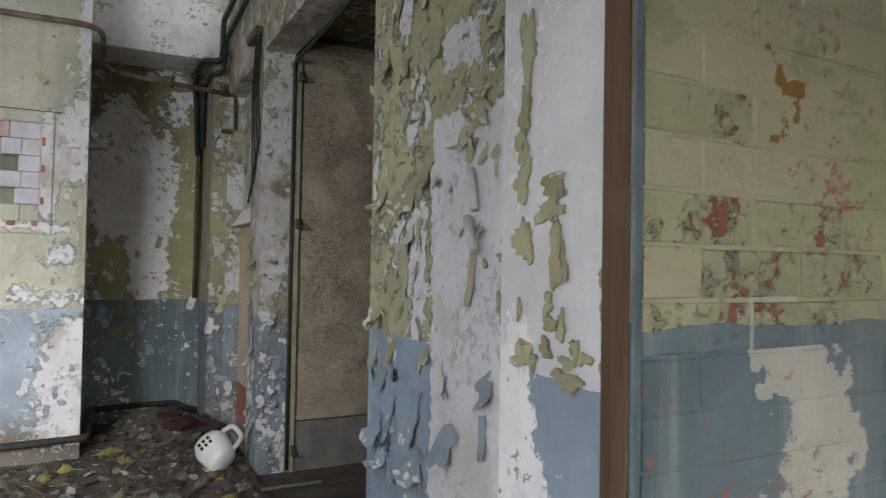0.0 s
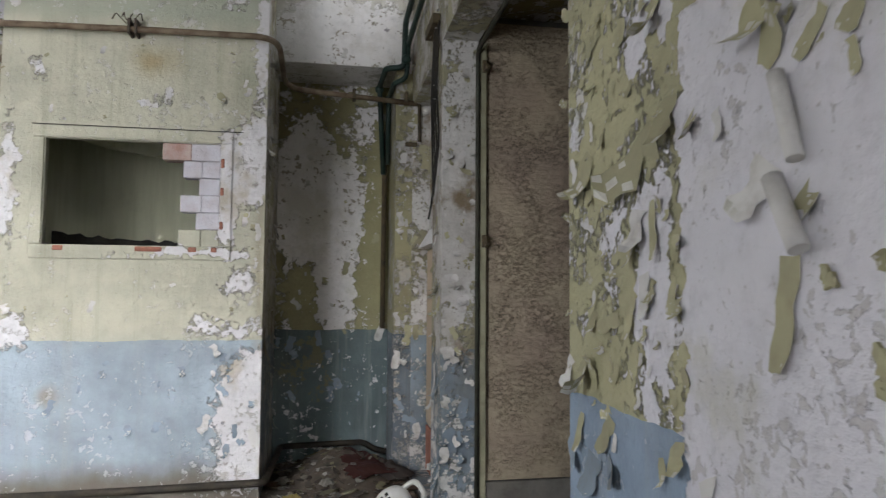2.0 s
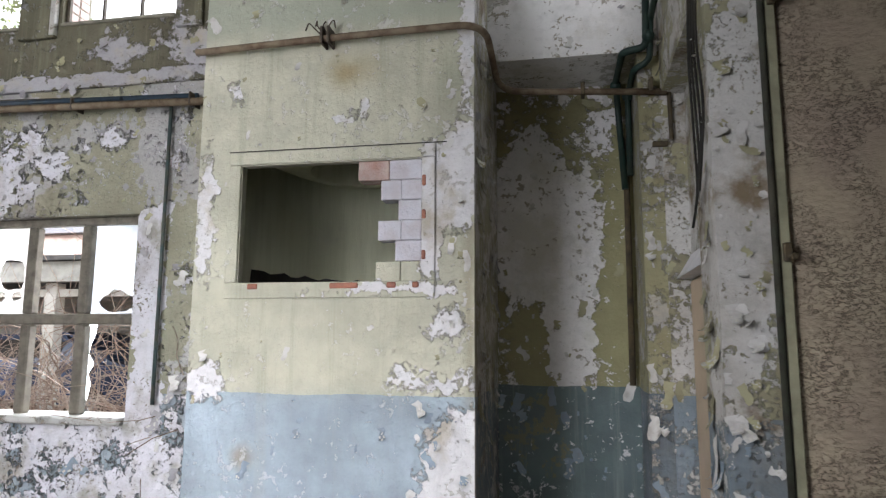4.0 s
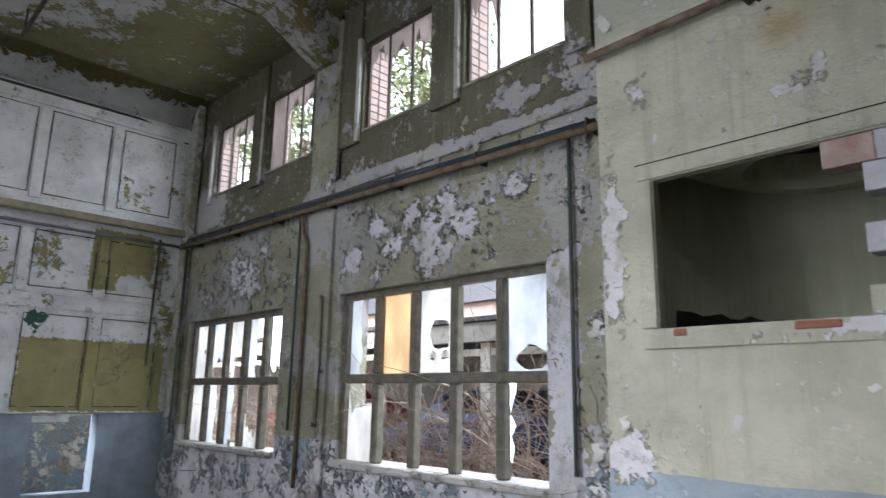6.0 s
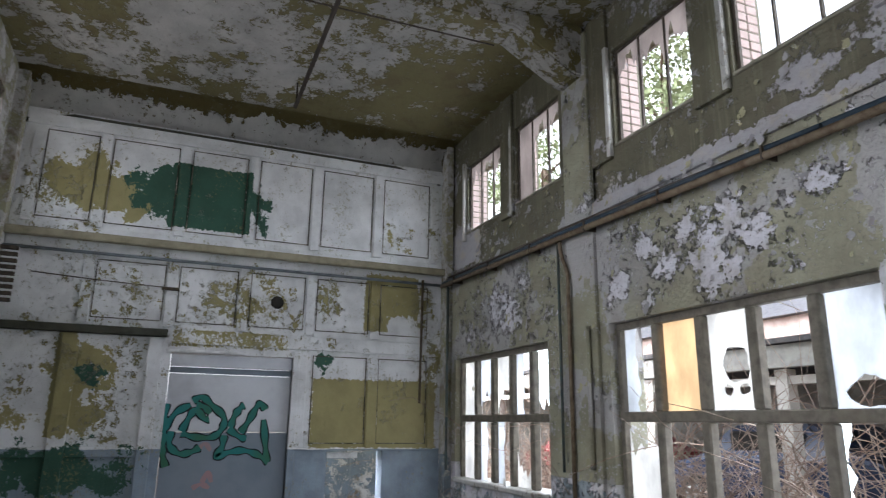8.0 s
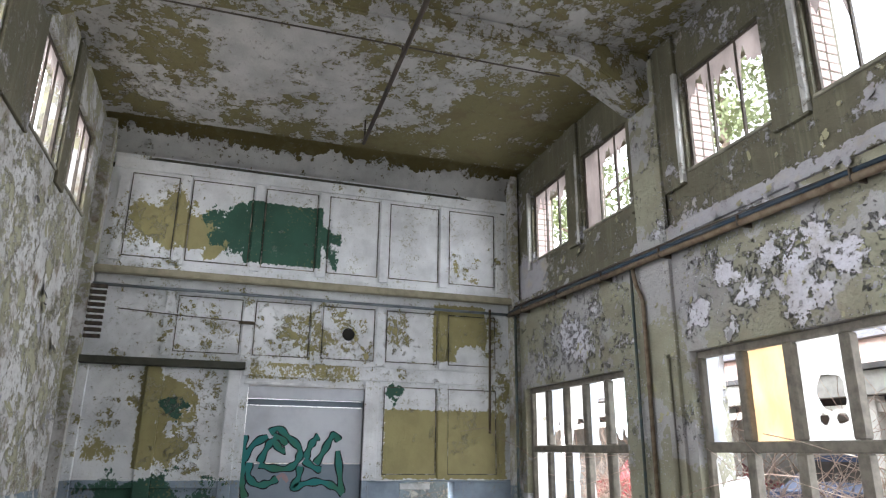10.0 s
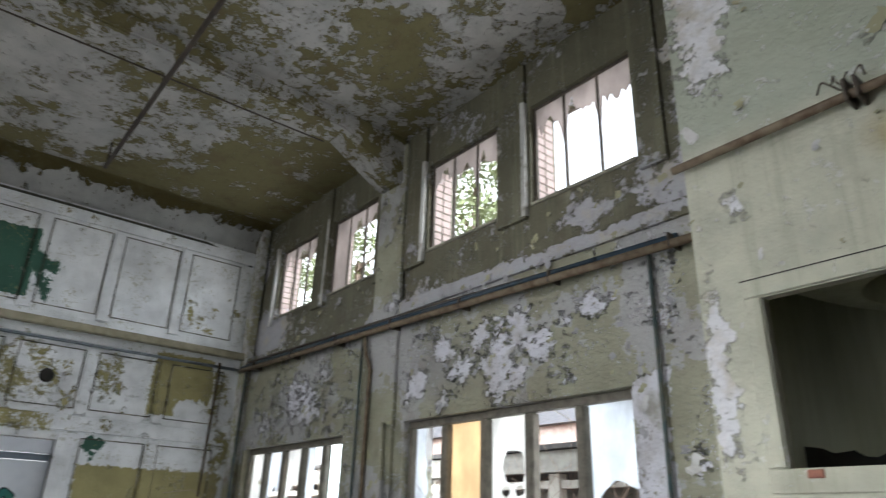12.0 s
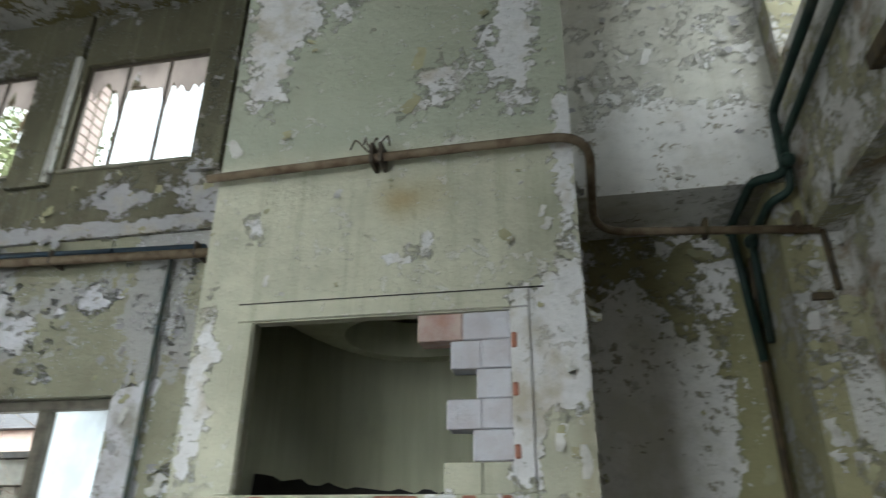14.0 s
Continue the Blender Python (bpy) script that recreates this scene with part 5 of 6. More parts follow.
def chip_paint(name, a, spread=0.3):
    """Paint of a loose chip, a little different on every one."""
    k = Mat(name, 0.6, 0, 0.3)
    info = k.n.new("ShaderNodeObjectInfo")
    col = k.mix(info.outputs["Random"], a, tuple((1 - spread) * c for c in a))
    col = k.mix(k.math("MULTIPLY", k.step(k.noise(12, 5, 0.6), 0.45, 0.75), 0.4), col, DIRT)
    k.color(col)
    k.bump(k.noise(60, 3, 0.6), 0.3, 0.004)
    return k.m


CHIP_OLIVE, CHIP_WHITE, CHIP_BLUE, CHIP_LILAC = chip_paint("chip_olive", (0.42, 0.40, 0.25)), chip_paint("chip_white", (0.66, 0.65, 0.63), 0.2), chip_paint("chip_blue", (0.27, 0.34, 0.41)), chip_paint("chip_lilac", (0.42, 0.41, 0.43), 0.4)
CHIP_BACK = plain("chip_back", (0.60, 0.59, 0.55), (0.48, 0.47, 0.42), 0.85, scale=20)
SETS = {}
for key, mt in (("olive", CHIP_OLIVE), ("white", CHIP_WHITE), ("blue", CHIP_BLUE), ("lilac", CHIP_LILAC)):
    SETS[key] = [flake_mesh("paint_flake", 900 + i, 1.0, 1.0, 0.2 + 0.2 * i, mt, CHIP_BACK) for i in range(8)]


def flake(wall, face, u, z, w, h, kind, turn=0.0, pick=None):
    """One chip on a wall; face ('y-', 'x-', 'x+', 'y+' and the plane) is the way that the wall looks."""
    way, plane = face
    base = {"y-": (0, (u, plane, z)), "x-": (-90, (plane, u, z)), "y+": (180, (u, plane, z)), "x+": (90, (plane, u, z))}[way]
    ob = new("paint_flake", (SETS[kind][pick] if pick is not None else rnd.choice(SETS[kind])))
    ob.parent = wall
    ob.matrix_basis = Matrix.Translation(base[1]) @ pose(0, 0, 0, 0, 0, base[0]) @ pose(0, 0, 0, 0, turn, 0) @ Matrix.Diagonal((w, min(w, h), h, 1))
    return ob


def scatter(wall, face, u0, u1, z0, z1, count, size, kinds, skip=None, down=0.85):
    done = 0
    while done < count:
        u, z = rnd.uniform(u0, u1), rnd.uniform(z0, z1)
        if skip and skip(u, z):
            continue
        w = size * rnd.choice((0.4, 0.6, 0.8, 1.0, 1.4, 1.7)) * rnd.uniform(0.8, 1.2)
        turn = rnd.gauss(0, 25) if rnd.random() < down else rnd.uniform(-180, 180)
        flake(wall, face, u, z, w, w * rnd.uniform(0.7, 2.2), kinds(u, z) if callable(kinds) else rnd.choice(kinds), turn)
        done += 1


W = {n: bpy.data.objects[n] for n in ("wall_north", "wall_north_upper", "wall_recess", "wall_east", "wall_nib", "wall_flue", "wall_header", "wall_recess_upper", "wall_pier", "wall_end", "jamb_lining", "wall_south")}
nib_kind = lambda u, z: "blue" if z < 1.1 else rnd.choice(["olive", "olive", "olive", "white"])
scatter(W["wall_nib"], ("x-", 0.718), 2.16, 2.68, 1.14, 2.35, 75, 0.026, nib_kind, None, 0.6)
scatter(W["wall_nib"], ("x-", 0.718), 2.16, 2.68, 1.14, 2.35, 26, 0.05, ["olive"])
scatter(W["wall_nib"], ("x-", 0.718), 1.75, 2.2, 1.68, 2.3, 30, 0.026, nib_kind, None, 0.6)
scatter(W["wall_nib"], ("x-", 0.718), 1.75, 2.2, 1.68, 2.3, 12, 0.05, ["olive"])
scatter(W["wall_nib"], ("x-", 0.718), 2.15, 2.68, 0.5, 1.1, 22, 0.06, nib_kind)
scatter(W["wall_nib"], ("x-", 0.718), 1.35, 1.9, 1.2, 1.65, 10, 0.03, ["olive"])
for u, z, w, h, kd, turn, pk in ((1.935, 1.53, 0.07, 0.09, "white", 35, 2), (1.905, 1.41, 0.05, 0.15, "olive", 5, 1), (1.84, 1.09, 0.12, 0.08, "blue", -30, 2), (1.85, 0.99, 0.05, 0.12, "blue", -8, 1),
                                 (2.0, 0.93, 0.13, 0.15, "blue", 25, 3), (2.09, 1.09, 0.06, 0.13, "white", -25, 5), (2.235, 0.99, 0.10, 0.2, "blue", 10, 2), (2.54, 0.87, 0.14, 0.14, "blue", 12, 2), (1.945, 1.76, 0.08, 0.10, "olive", 15, 6), (1.845, 1.81, 0.12, 0.08, "olive", 50, 5), (1.72, 1.93, 0.09, 0.12, "olive", -8, 2),
                                 (2.29, 1.51, 0.07, 0.09, "white", 8, 4), (2.25, 1.52, 0.04, 0.12, "olive", -14, 3), (1.66, 1.36, 0.05, 0.05, "olive", 0, 6), (1.60, 1.30, 0.06, 0.08, "olive", 60, 5)):
    flake(W["wall_nib"], ("x-", 0.717), u + 0.02, z + 0.055, w, h, kd, turn, pk)


for i, (p, q, r) in enumerate((((0.706, 1.925, 1.69), (0.70, 1.885, 1.575), 0.011), ((0.702, 1.93, 1.56), (0.694, 1.875, 1.468), 0.013))):
    tube("rolled_paint", [p, tuple((u + v) / 2 + 0.002 * (-1) ** i for u, v in zip(p, q)), q], r, CHIP_WHITE if i < 2 else CHIP_OLIVE, W["wall_nib"], "", 0.03, 9)


def patch(wall, y, z, w, h, seed, mat, x):
    """A thin ragged remnant of paint that still sticks to a wall facing -x."""
    r = random.Random(seed)
    bm = bmesh.new()
    m = 34
    ph = [r.uniform(0, 6.28) for _ in range(3)]
    loop = []
    for i in range(m):
        a = 2 * math.pi * i / m
        k = 0.70 + 0.16 * math.sin(2 * a + ph[0]) + 0.12 * math.sin(3 * a + ph[1]) + 0.1 * math.sin(5 * a + ph[2]) + r.uniform(-0.13, 0.13)
        loop.append(bm.verts.new((x - 0.0015, y + 0.5 * w * k * math.cos(a), z + 0.5 * h * k * math.sin(a))))
    f = bm.faces.new(loop)
    ret = bmesh.ops.extrude_face_region(bm, geom=[f])
    for v in ret["geom"]:
        if isinstance(v, bmesh.types.BMVert):
            v.co.x -= 0.0025 + 0.004 * r.random()
    bmesh.ops.recalc_face_normals(bm, faces=bm.faces)
    return part("paint_patch", bm, mat, wall)


for i, (y, z, w, h) in enumerate([(1.355, 1.82, .07, .16), (1.362, 1.70, .05, .12), (1.365, 1.58, .055, .11), (1.363, 1.475, .07, .11), (1.287, 1.523, .10, .055), (1.262, 1.56, .03, .05), (1.268, 1.445, .055, .13), (1.374, 1.352, .016, .05), (1.288, 1.365, .03, .06), (1.28, 1.335, .07, .03),
                                  (1.252, 1.332, .03, .06), (1.355, 1.278, .06, .065), (1.293, 1.294, .04, .05), (1.215, 1.297, .03, .05), (1.195, 1.287, .05, .03), (1.235, 1.247, .08, .055), (1.145, 1.405, .045, .05), (1.15, 1.366, .02, .04), (1.145, 1.265, .03, .05), (1.33, 1.265, .03, .04)]):
    patch(W["jamb_lining"], y, z, w, h, 500 + i, CHIP_OLIVE, 0.499)
for u, z, w, h, tn, pk in ((1.275, 1.54, 0.08, 0.045, 170, 2), (1.26, 1.47, 0.035, 0.08, -20, 3), (1.36, 1.62, 0.05, 0.05, 160, 1), (1.355, 1.30, 0.05, 0.05, 10, 2), (1.235, 1.262, 0.05, 0.03, 170, 3)):
    flake(W["jamb_lining"], ("x-", 0.497), u, z, w, h, "olive", tn, pk)

for i, (y, z, w, h) in enumerate([(1.757, 1.416, .035, .055), (1.712, 1.402, .065, .05), (1.737, 1.362, .05, .06), (1.762, 1.31, .075, .07), (1.72, 1.312, .035, .03), (1.747, 1.507, .045, .035), (1.655, 1.25, .05, .075), (1.855, 1.435, .03, .035), (1.78, 1.345, .04, .05)]):
    patch(W["wall_nib"], y, z, w, h, 540 + i, CHIP_OLIVE, 0.718)
for u, z, w, h, tn, pk in ((1.757, 1.43, 0.03, 0.04, 150, 4), (1.712, 1.41, 0.05, 0.04, 30, 5), (1.747, 1.515, 0.04, 0.03, 20, 3), (1.655, 1.28, 0.045, 0.05, -10, 5)):
    flake(W["wall_nib"], ("x-", 0.713), u, z, w, h, "olive", tn, pk)

in_win = lambda u, z: any(a - 0.05 < u < b + 0.05 and c - 0.05 < z < d + 0.03 for a, b, c, d in (W1, W2))
north_kind = lambda u, z: rnd.choice(["blue", "white"]) if z < 1.0 else rnd.choice(["lilac", "lilac", "olive", "olive"])
scatter(W["wall_north"], ("y-", YN - 0.002), -5.2, -2.4, 2.3, 3.05, 90, 0.035, north_kind, in_win)
scatter(W["wall_north"], ("y-", YN - 0.002), -8.4, -5.85, 2.27, 3.1, 70, 0.035, north_kind, in_win)
scatter(W["wall_north"], ("y-", YN - 0.042), -5.78, -5.38, 0.3, 3.1, 25, 0.06, north_kind, in_win)
scatter(W["wall_north"], ("y-", YN - 0.002), -8.4, -2.4, 0.2, 0.8, 50, 0.05, ["blue", "white"], in_win)
scatter(W["wall_north"], ("y-", YN - 0.002), -2.84, -2.4, 0.3, 2.4, 16, 0.05, ["lilac", "white"])
scatter(W["wall_north"], ("y-", YN - 0.052), -2.28, -1.86, 0.3, 3.2, 22, 0.045, ["olive", "white"])
scatter(W["wall_north_upper"], ("y-", YN - 0.032), -8.2, -2.0, 3.31, 3.41, 40, 0.05, ["olive", "lilac"])
scatter(W["wall_north_upper"], ("y-", YN + 0.028), -8.6, -2.2, 3.44, 3.84, 40, 0.06, ["olive", "lilac"])
scatter(W["wall_south"], ("y+", YS + 0.002), -8.6, -5.0, 0.4, 3.8, 90, 0.07, ["olive", "white", "lilac"])
hole_zone = lambda u, z: -1.66 < u < -0.42 and 1.57 < z < 2.46
scatter(W["wall_flue"], ("y-", 5.698), -1.82, -0.25, 0.5, 3.0, 36, 0.03, lambda u, z: "blue" if z < 1.07 else rnd.choice(["olive", "white"]), hole_zone)
scatter(W["wall_flue"], ("y-", 5.698), -0.55, -0.24, 0.4, 3.0, 40, 0.035, lambda u, z: rnd.choice(["blue", "white"]) if z < 1.07 else rnd.choice(["olive", "white", "white"]), hole_zone)
scatter(W["wall_flue"], ("x+", -0.229), 5.72, 6.8, 0.4, 3.1, 110, 0.05, ["olive", "white", "lilac"])
scatter(W["wall_flue"], ("y-", 5.698), -1.82, -0.25, 3.1, 5.1, 30, 0.04, ["white", "olive"])
scatter(W["wall_recess"], ("y-", 6.828), -0.2, 0.8, 0.3, 3.1, 60, 0.045, lambda u, z: "blue" if z < 1.05 else rnd.choice(["olive", "white"]))
scatter(W["wall_recess_upper"], ("y-", 6.298), -0.2, 0.8, 3.15, 4.6, 35, 0.035, ["white", "lilac"])
scatter(W["wall_east"], ("x-", 0.818), 4.98, 5.29, 0.3, 3.2, 70, 0.05, lambda u, z: rnd.choice(["blue", "white"]) if z < 1.05 else rnd.choice(["olive", "white"]))
scatter(W["wall_pier"], ("y-", 6.308), 0.70, 0.90, 0.3, 3.0, 45, 0.04, lambda u, z: rnd.choice(["blue", "white"]) if z < 1.05 else rnd.choice(["olive", "white", "white"]))
scatter(W["wall_east"], ("x-", 0.818), 5.3, 6.8, 2.9, 5.0, 60, 0.05, ["olive", "white"])
scatter(W["wall_east"], ("y-", 4.958), 0.83, 1.01, 0.2, 2.8, 80, 0.04, lambda u, z: rnd.choice(["blue", "white"]) if z < 1.05 else rnd.choice(["olive", "white"]))
scatter(W["wall_header"], ("x-", 0.818), 2.8, 5.0, 2.9, 3.6, 40, 0.05, ["olive", "white"])

# ---- litter on the floor ----
M_LITTER = [plain("litter_" + n, c, rough=0.8, scale=9, grime=0.4) for n, c in (("grey", (0.14, 0.13, 0.12)), ("brown", (0.10, 0.065, 0.045)), ("white", (0.19, 0.18, 0.165)), ("olive", (0.16, 0.15, 0.10)), ("dark", (0.06, 0.05, 0.045)))]
def chunk_mesh(seed):
    r = random.Random(seed)
    bm = bmesh.new()
    bmesh.ops.create_icosphere(bm, subdivisions=1, radius=0.5)
    for v in bm.verts:
        v.co *= r.uniform(0.6, 1.2)
        v.co.z *= 0.6
    me = bpy.data.meshes.new("rubble_piece")
    bm.to_mesh(me)
    bm.free()
    return me


def heap_z(x, y):
    """Height of the litter over the floor."""
    h = 0.20 * math.exp(-((x - 0.3) ** 2 / 0.12 + (y - 6.35) ** 2 / 0.18)) + 0.05 * math.exp(-((x - 0.2) ** 2 / 1.2 + (y - 5.4) ** 2 / 0.8))
    return h + 0.018 * noise.noise((x * 5, y * 5, 0)) + 0.012


bm = bmesh.new()
nx, ny = 70, 60
grid = [[bm.verts.new((-2.2 + 3.0 * i / nx, 3.4 + 3.4 * j / ny, heap_z(-2.2 + 3.0 * i / nx, 3.4 + 3.4 * j / ny) + 0.012 * noise.noise((i * 0.9, j * 0.9, 3)))) for j in range(ny + 1)] for i in range(nx + 1)]
for i in range(nx):
    for j in range(ny):
        bm.faces.new([grid[i][j], grid[i + 1][j], grid[i + 1][j + 1], grid[i][j + 1]])
tagged(link("rubble_bed", bm, M_FLOOR), "dark trodden layer of dirt and crumbled plaster on the floor", "rubble", kind="stuff")
CH = [[chunk_mesh(70 + i), chunk_mesh(90 + i)] for i in range(5)]
for i, pair in enumerate(CH):
    for me in pair:
        me.materials.append(M_LITTER[i])
names = ["plaster chunk in dull grey", "rotten brown wood scrap", "dirty white plaster scrap", "olive paint crumb", "dark mouldy scrap"]
for k in range(380):
    i = rnd.choice([0, 0, 1, 2, 3, 4, 4])
    x, y = rnd.uniform(-1.0, 1.0), rnd.uniform(3.6, 6.6)
    if (x < -0.2 and y > 5.6) or x > 0.80 or (x > 0.66 and y > 6.2):
        continue
    s = rnd.choice((0.014, 0.018, 0.025, 0.03, 0.04, 0.06, 0.11)) * rnd.uniform(0.8, 1.2)
    ob = new("rubble_piece", rnd.choice(CH[i]))
    ob.matrix_world = Matrix.Translation((x, y, heap_z(x, y) + 0.1 * s)) @ pose(0, 0, 0, rnd.uniform(-20, 20), rnd.uniform(-20, 20), rnd.uniform(0, 360)) @ Matrix.Diagonal((s * rnd.uniform(0.8, 2.2), s, s * rnd.uniform(0.25, 0.8), 1))
    tagged(ob, names[i] + " lying on the rubble", "rubble", "rubble pieces")
# the finer crumbs, too many to count
def crumb_paint():
    k = Mat("crumb_paint", 0.85)
    pick = k.n["Geometry"].outputs["Random Per Island"]
    col = k.mix(k.step(pick, 0.30, 0.34), (0.045, 0.036, 0.03), (0.11, 0.085, 0.06))
    col = k.mix(k.step(pick, 0.58, 0.60), col, (0.17, 0.155, 0.13))
    col = k.mix(k.step(pick, 0.80, 0.81), col, (0.15, 0.14, 0.085))
    col = k.mix(k.step(pick, 0.92, 0.925), col, (0.34, 0.33, 0.31))
    k.color(k.mix(k.math("MULTIPLY", k.step(k.noise(20, 4, 0.6), 0.45, 0.7), 0.4), col, DIRT))
    return k.m


V, F = [], []
base = [(v.co.copy()) for v in CH[0][0].vertices]
tris = [tuple(p.vertices) for p in CH[0][0].polygons]
for k in range(2600):
    x, y = rnd.uniform(-1.6, 0.79), rnd.uniform(3.7, 6.7)
    if (x < -0.2 and y > 5.6) or (x > 0.66 and y > 6.2):
        continue
    q = rnd.choice((0.012, 0.018, 0.025, 0.035, 0.05)) * rnd.uniform(0.8, 1.3)
    m = Matrix.Translation((x, y, heap_z(x, y) + 0.1 * q)) @ pose(0, 0, 0, rnd.uniform(-30, 30), rnd.uniform(-30, 30), rnd.uniform(0, 360)) @ Matrix.Diagonal((q * rnd.uniform(0.8, 3.0), q, q * rnd.uniform(0.15, 0.6), 1))
    b = len(V)
    V += [m @ v for v in base]
    F += [tuple(b + i for i in t) for t in tris]
me = bpy.data.meshes.new("crumbs")
me.from_pydata(V, [], F)
me.materials.append(crumb_paint())
tagged(new("crumbs", me), "crumbled plaster, splinters and paint chips over the floor", "rubble", kind="stuff")
# crumpled cloths, papers and foil
def crumple(name, at, w, d, h, seed, mat, label, cat):
    r = random.Random(seed)
    bm = bmesh.new()
    n = 16
    g = []
    for i in range(n + 1):
        row = []
        for j in range(n + 1):
            u, v = i / n - 0.5, j / n - 0.5
            f = max(0.0, 1 - (2 * math.hypot(u, v)) ** 2.2)
            e = 1 + 0.25 * noise.noise((u * 3 + seed, v * 3, 0))
            row.append(bm.verts.new((u * w * e, v * d * e, h * f * (0.35 + 0.9 * abs(noise.noise((u * 4 + seed, v * 4, 1)))) + 0.006 * noise.noise((u * 9, v * 9, seed)))))
        g.append(row)
    for i in range(n):
        for j in range(n):
            if math.hypot(i - n / 2, j - n / 2) < n * 0.52:
                f = bm.faces.new([g[i][j], g[i + 1][j], g[i + 1][j + 1], g[i][j + 1]])
                f.smooth = r.random() < 0.6
    bmesh.ops.delete(bm, geom=[v for v in bm.verts if not v.link_faces], context="VERTS")
    bmesh.ops.solidify(bm, geom=bm.faces[:], thickness=0.004)
    ob = link(name, bm, mat)
    ob.matrix_world = pose(*at, 0, 0, r.uniform(0, 360))
    return tagged(ob, label, cat)


M_RED, M_PAPER, M_YEL, M_ORANGE, M_FOIL = plain("dark_red_cloth", (0.055, 0.018, 0.015), rough=0.95), plain("dirty_paper", (0.22, 0.21, 0.19), (0.10, 0.09, 0.08), rough=0.9, grime=0.5), plain("yellow_bag", (0.28, 0.24, 0.07), rough=0.4), plain("orange_plastic", (0.65, 0.24, 0.02), rough=0.4, grime=0.05), plain("dull_foil", (0.3, 0.3, 0.29), rough=0.4, metal=0.7, grime=0.5)
crumple("red_cloth", (0.34, 6.30, 0.13), 0.75, 0.5, 0.16, 1, M_RED, "heap of dark red cloth on the rubble", "cloth")
crumple("dark_sack", (0.62, 6.2, 0.08), 0.4, 0.4, 0.14, 2, M_LITTER[4], "dark mouldy sack on the rubble", "sack")
for k in range(60):
    x, y = rnd.uniform(-0.9, 0.72), rnd.uniform(4.0, 6.1)
    if x < -0.15 and y > 5.5:
        continue
    i = rnd.randrange(5)
    mt, nm, lab, cat = [(M_PAPER, "paper_scrap", "crumpled dirty paper on the rubble", "paper"), (M_YEL, "yellow_wrapper", "crumpled yellow wrapper on the rubble", "wrapper"), (M_LITTER[0], "rag", "grey crumpled rag on the rubble", "rag"), (M_FOIL, "foil_scrap", "dull crumpled foil on the rubble", "foil"), (M_PAPER, "paper_scrap", "crumpled dirty paper on the rubble", "paper")][i]
    crumple(nm, (x, y, heap_z(x, y) + 0.005), rnd.uniform(0.07, 0.16), rnd.uniform(0.06, 0.12), rnd.uniform(0.03, 0.06), 30 + k, mt, lab, cat)
crumple("orange_wrapper", (0.57, 4.84, 0.03), 0.1, 0.08, 0.05, 8, M_ORANGE, "bright orange plastic wrapper on the rubble", "wrapper")
for k, (x, y) in enumerate(((0.95, 4.5), (0.4, 4.6), (-0.4, 4.9))):
    o = boxed("wood_lath", (-0.2, 0.2, -0.012, 0.012, -0.008, 0.008), M_LITTER[2 if k == 0 else 1])
    o.matrix_world = pose(x, y, heap_z(x, y) + 0.03, 4, 3, 10 + 50 * k)
    tagged(o, "pale splintered wooden lath on the floor", "lath")
# white plastic jug lying on its side
kettle = thing("plastic_jug", "white plastic jug with vent slots lying on the rubble", "jug", (0.58, 5.15, 0.14))
M_PLASTIC = plain("jug_white", (0.74, 0.74, 0.72), (0.66, 0.66, 0.63), 0.4, scale=6, bump=0.05, grime=0.3)
bm = bmesh.new()
prof = [(0.0, -0.13), (0.06, -0.128), (0.085, -0.10), (0.10, 0.0), (0.105, 0.06), (0.09, 0.11), (0.05, 0.135), (0.0, 0.14)]
rows = []
for r0, z0 in prof:
    rows.append([bm.verts.new((1.15 * r0 * math.cos(a), 0.95 * r0 * math.sin(a), z0)) for a in (2 * math.pi * i / 20 for i in range(20))])
for A, B in zip(rows, rows[1:]):
    for i in range(20):
        f = bm.faces.new([A[i], A[(i + 1) % 20], B[(i + 1) % 20], B[i]])
        f.smooth = True
bmesh.ops.remove_doubles(bm, verts=bm.verts[:], dist=0.001)
part("body", bm, M_PLASTIC, kettle)
tube("handle", [(0.09, 0, 0.10), (0.19, 0, 0.09), (0.19, 0, -0.07), (0.09, 0, -0.09)], 0.016, M_PLASTIC, kettle, "", 0.06)
for i in range(2):
    for j in range(3):
        part("vent_slot", box(bmesh.new(), -0.06 + 0.035 * j, -0.04 + 0.035 * j, -0.104, -0.09, 0.0 + 0.04 * i, 0.022 + 0.04 * i, 0.003), M_SOOT, kettle, "dark vent slot")
kettle.matrix_basis = pose(0.59, 5.11, 0.15, -62, -40, 0)

# ---- outside ----
tg = plain("bramble_bark", (0.40, 0.33, 0.27), (0.24, 0.16, 0.12), 0.9, scale=15)
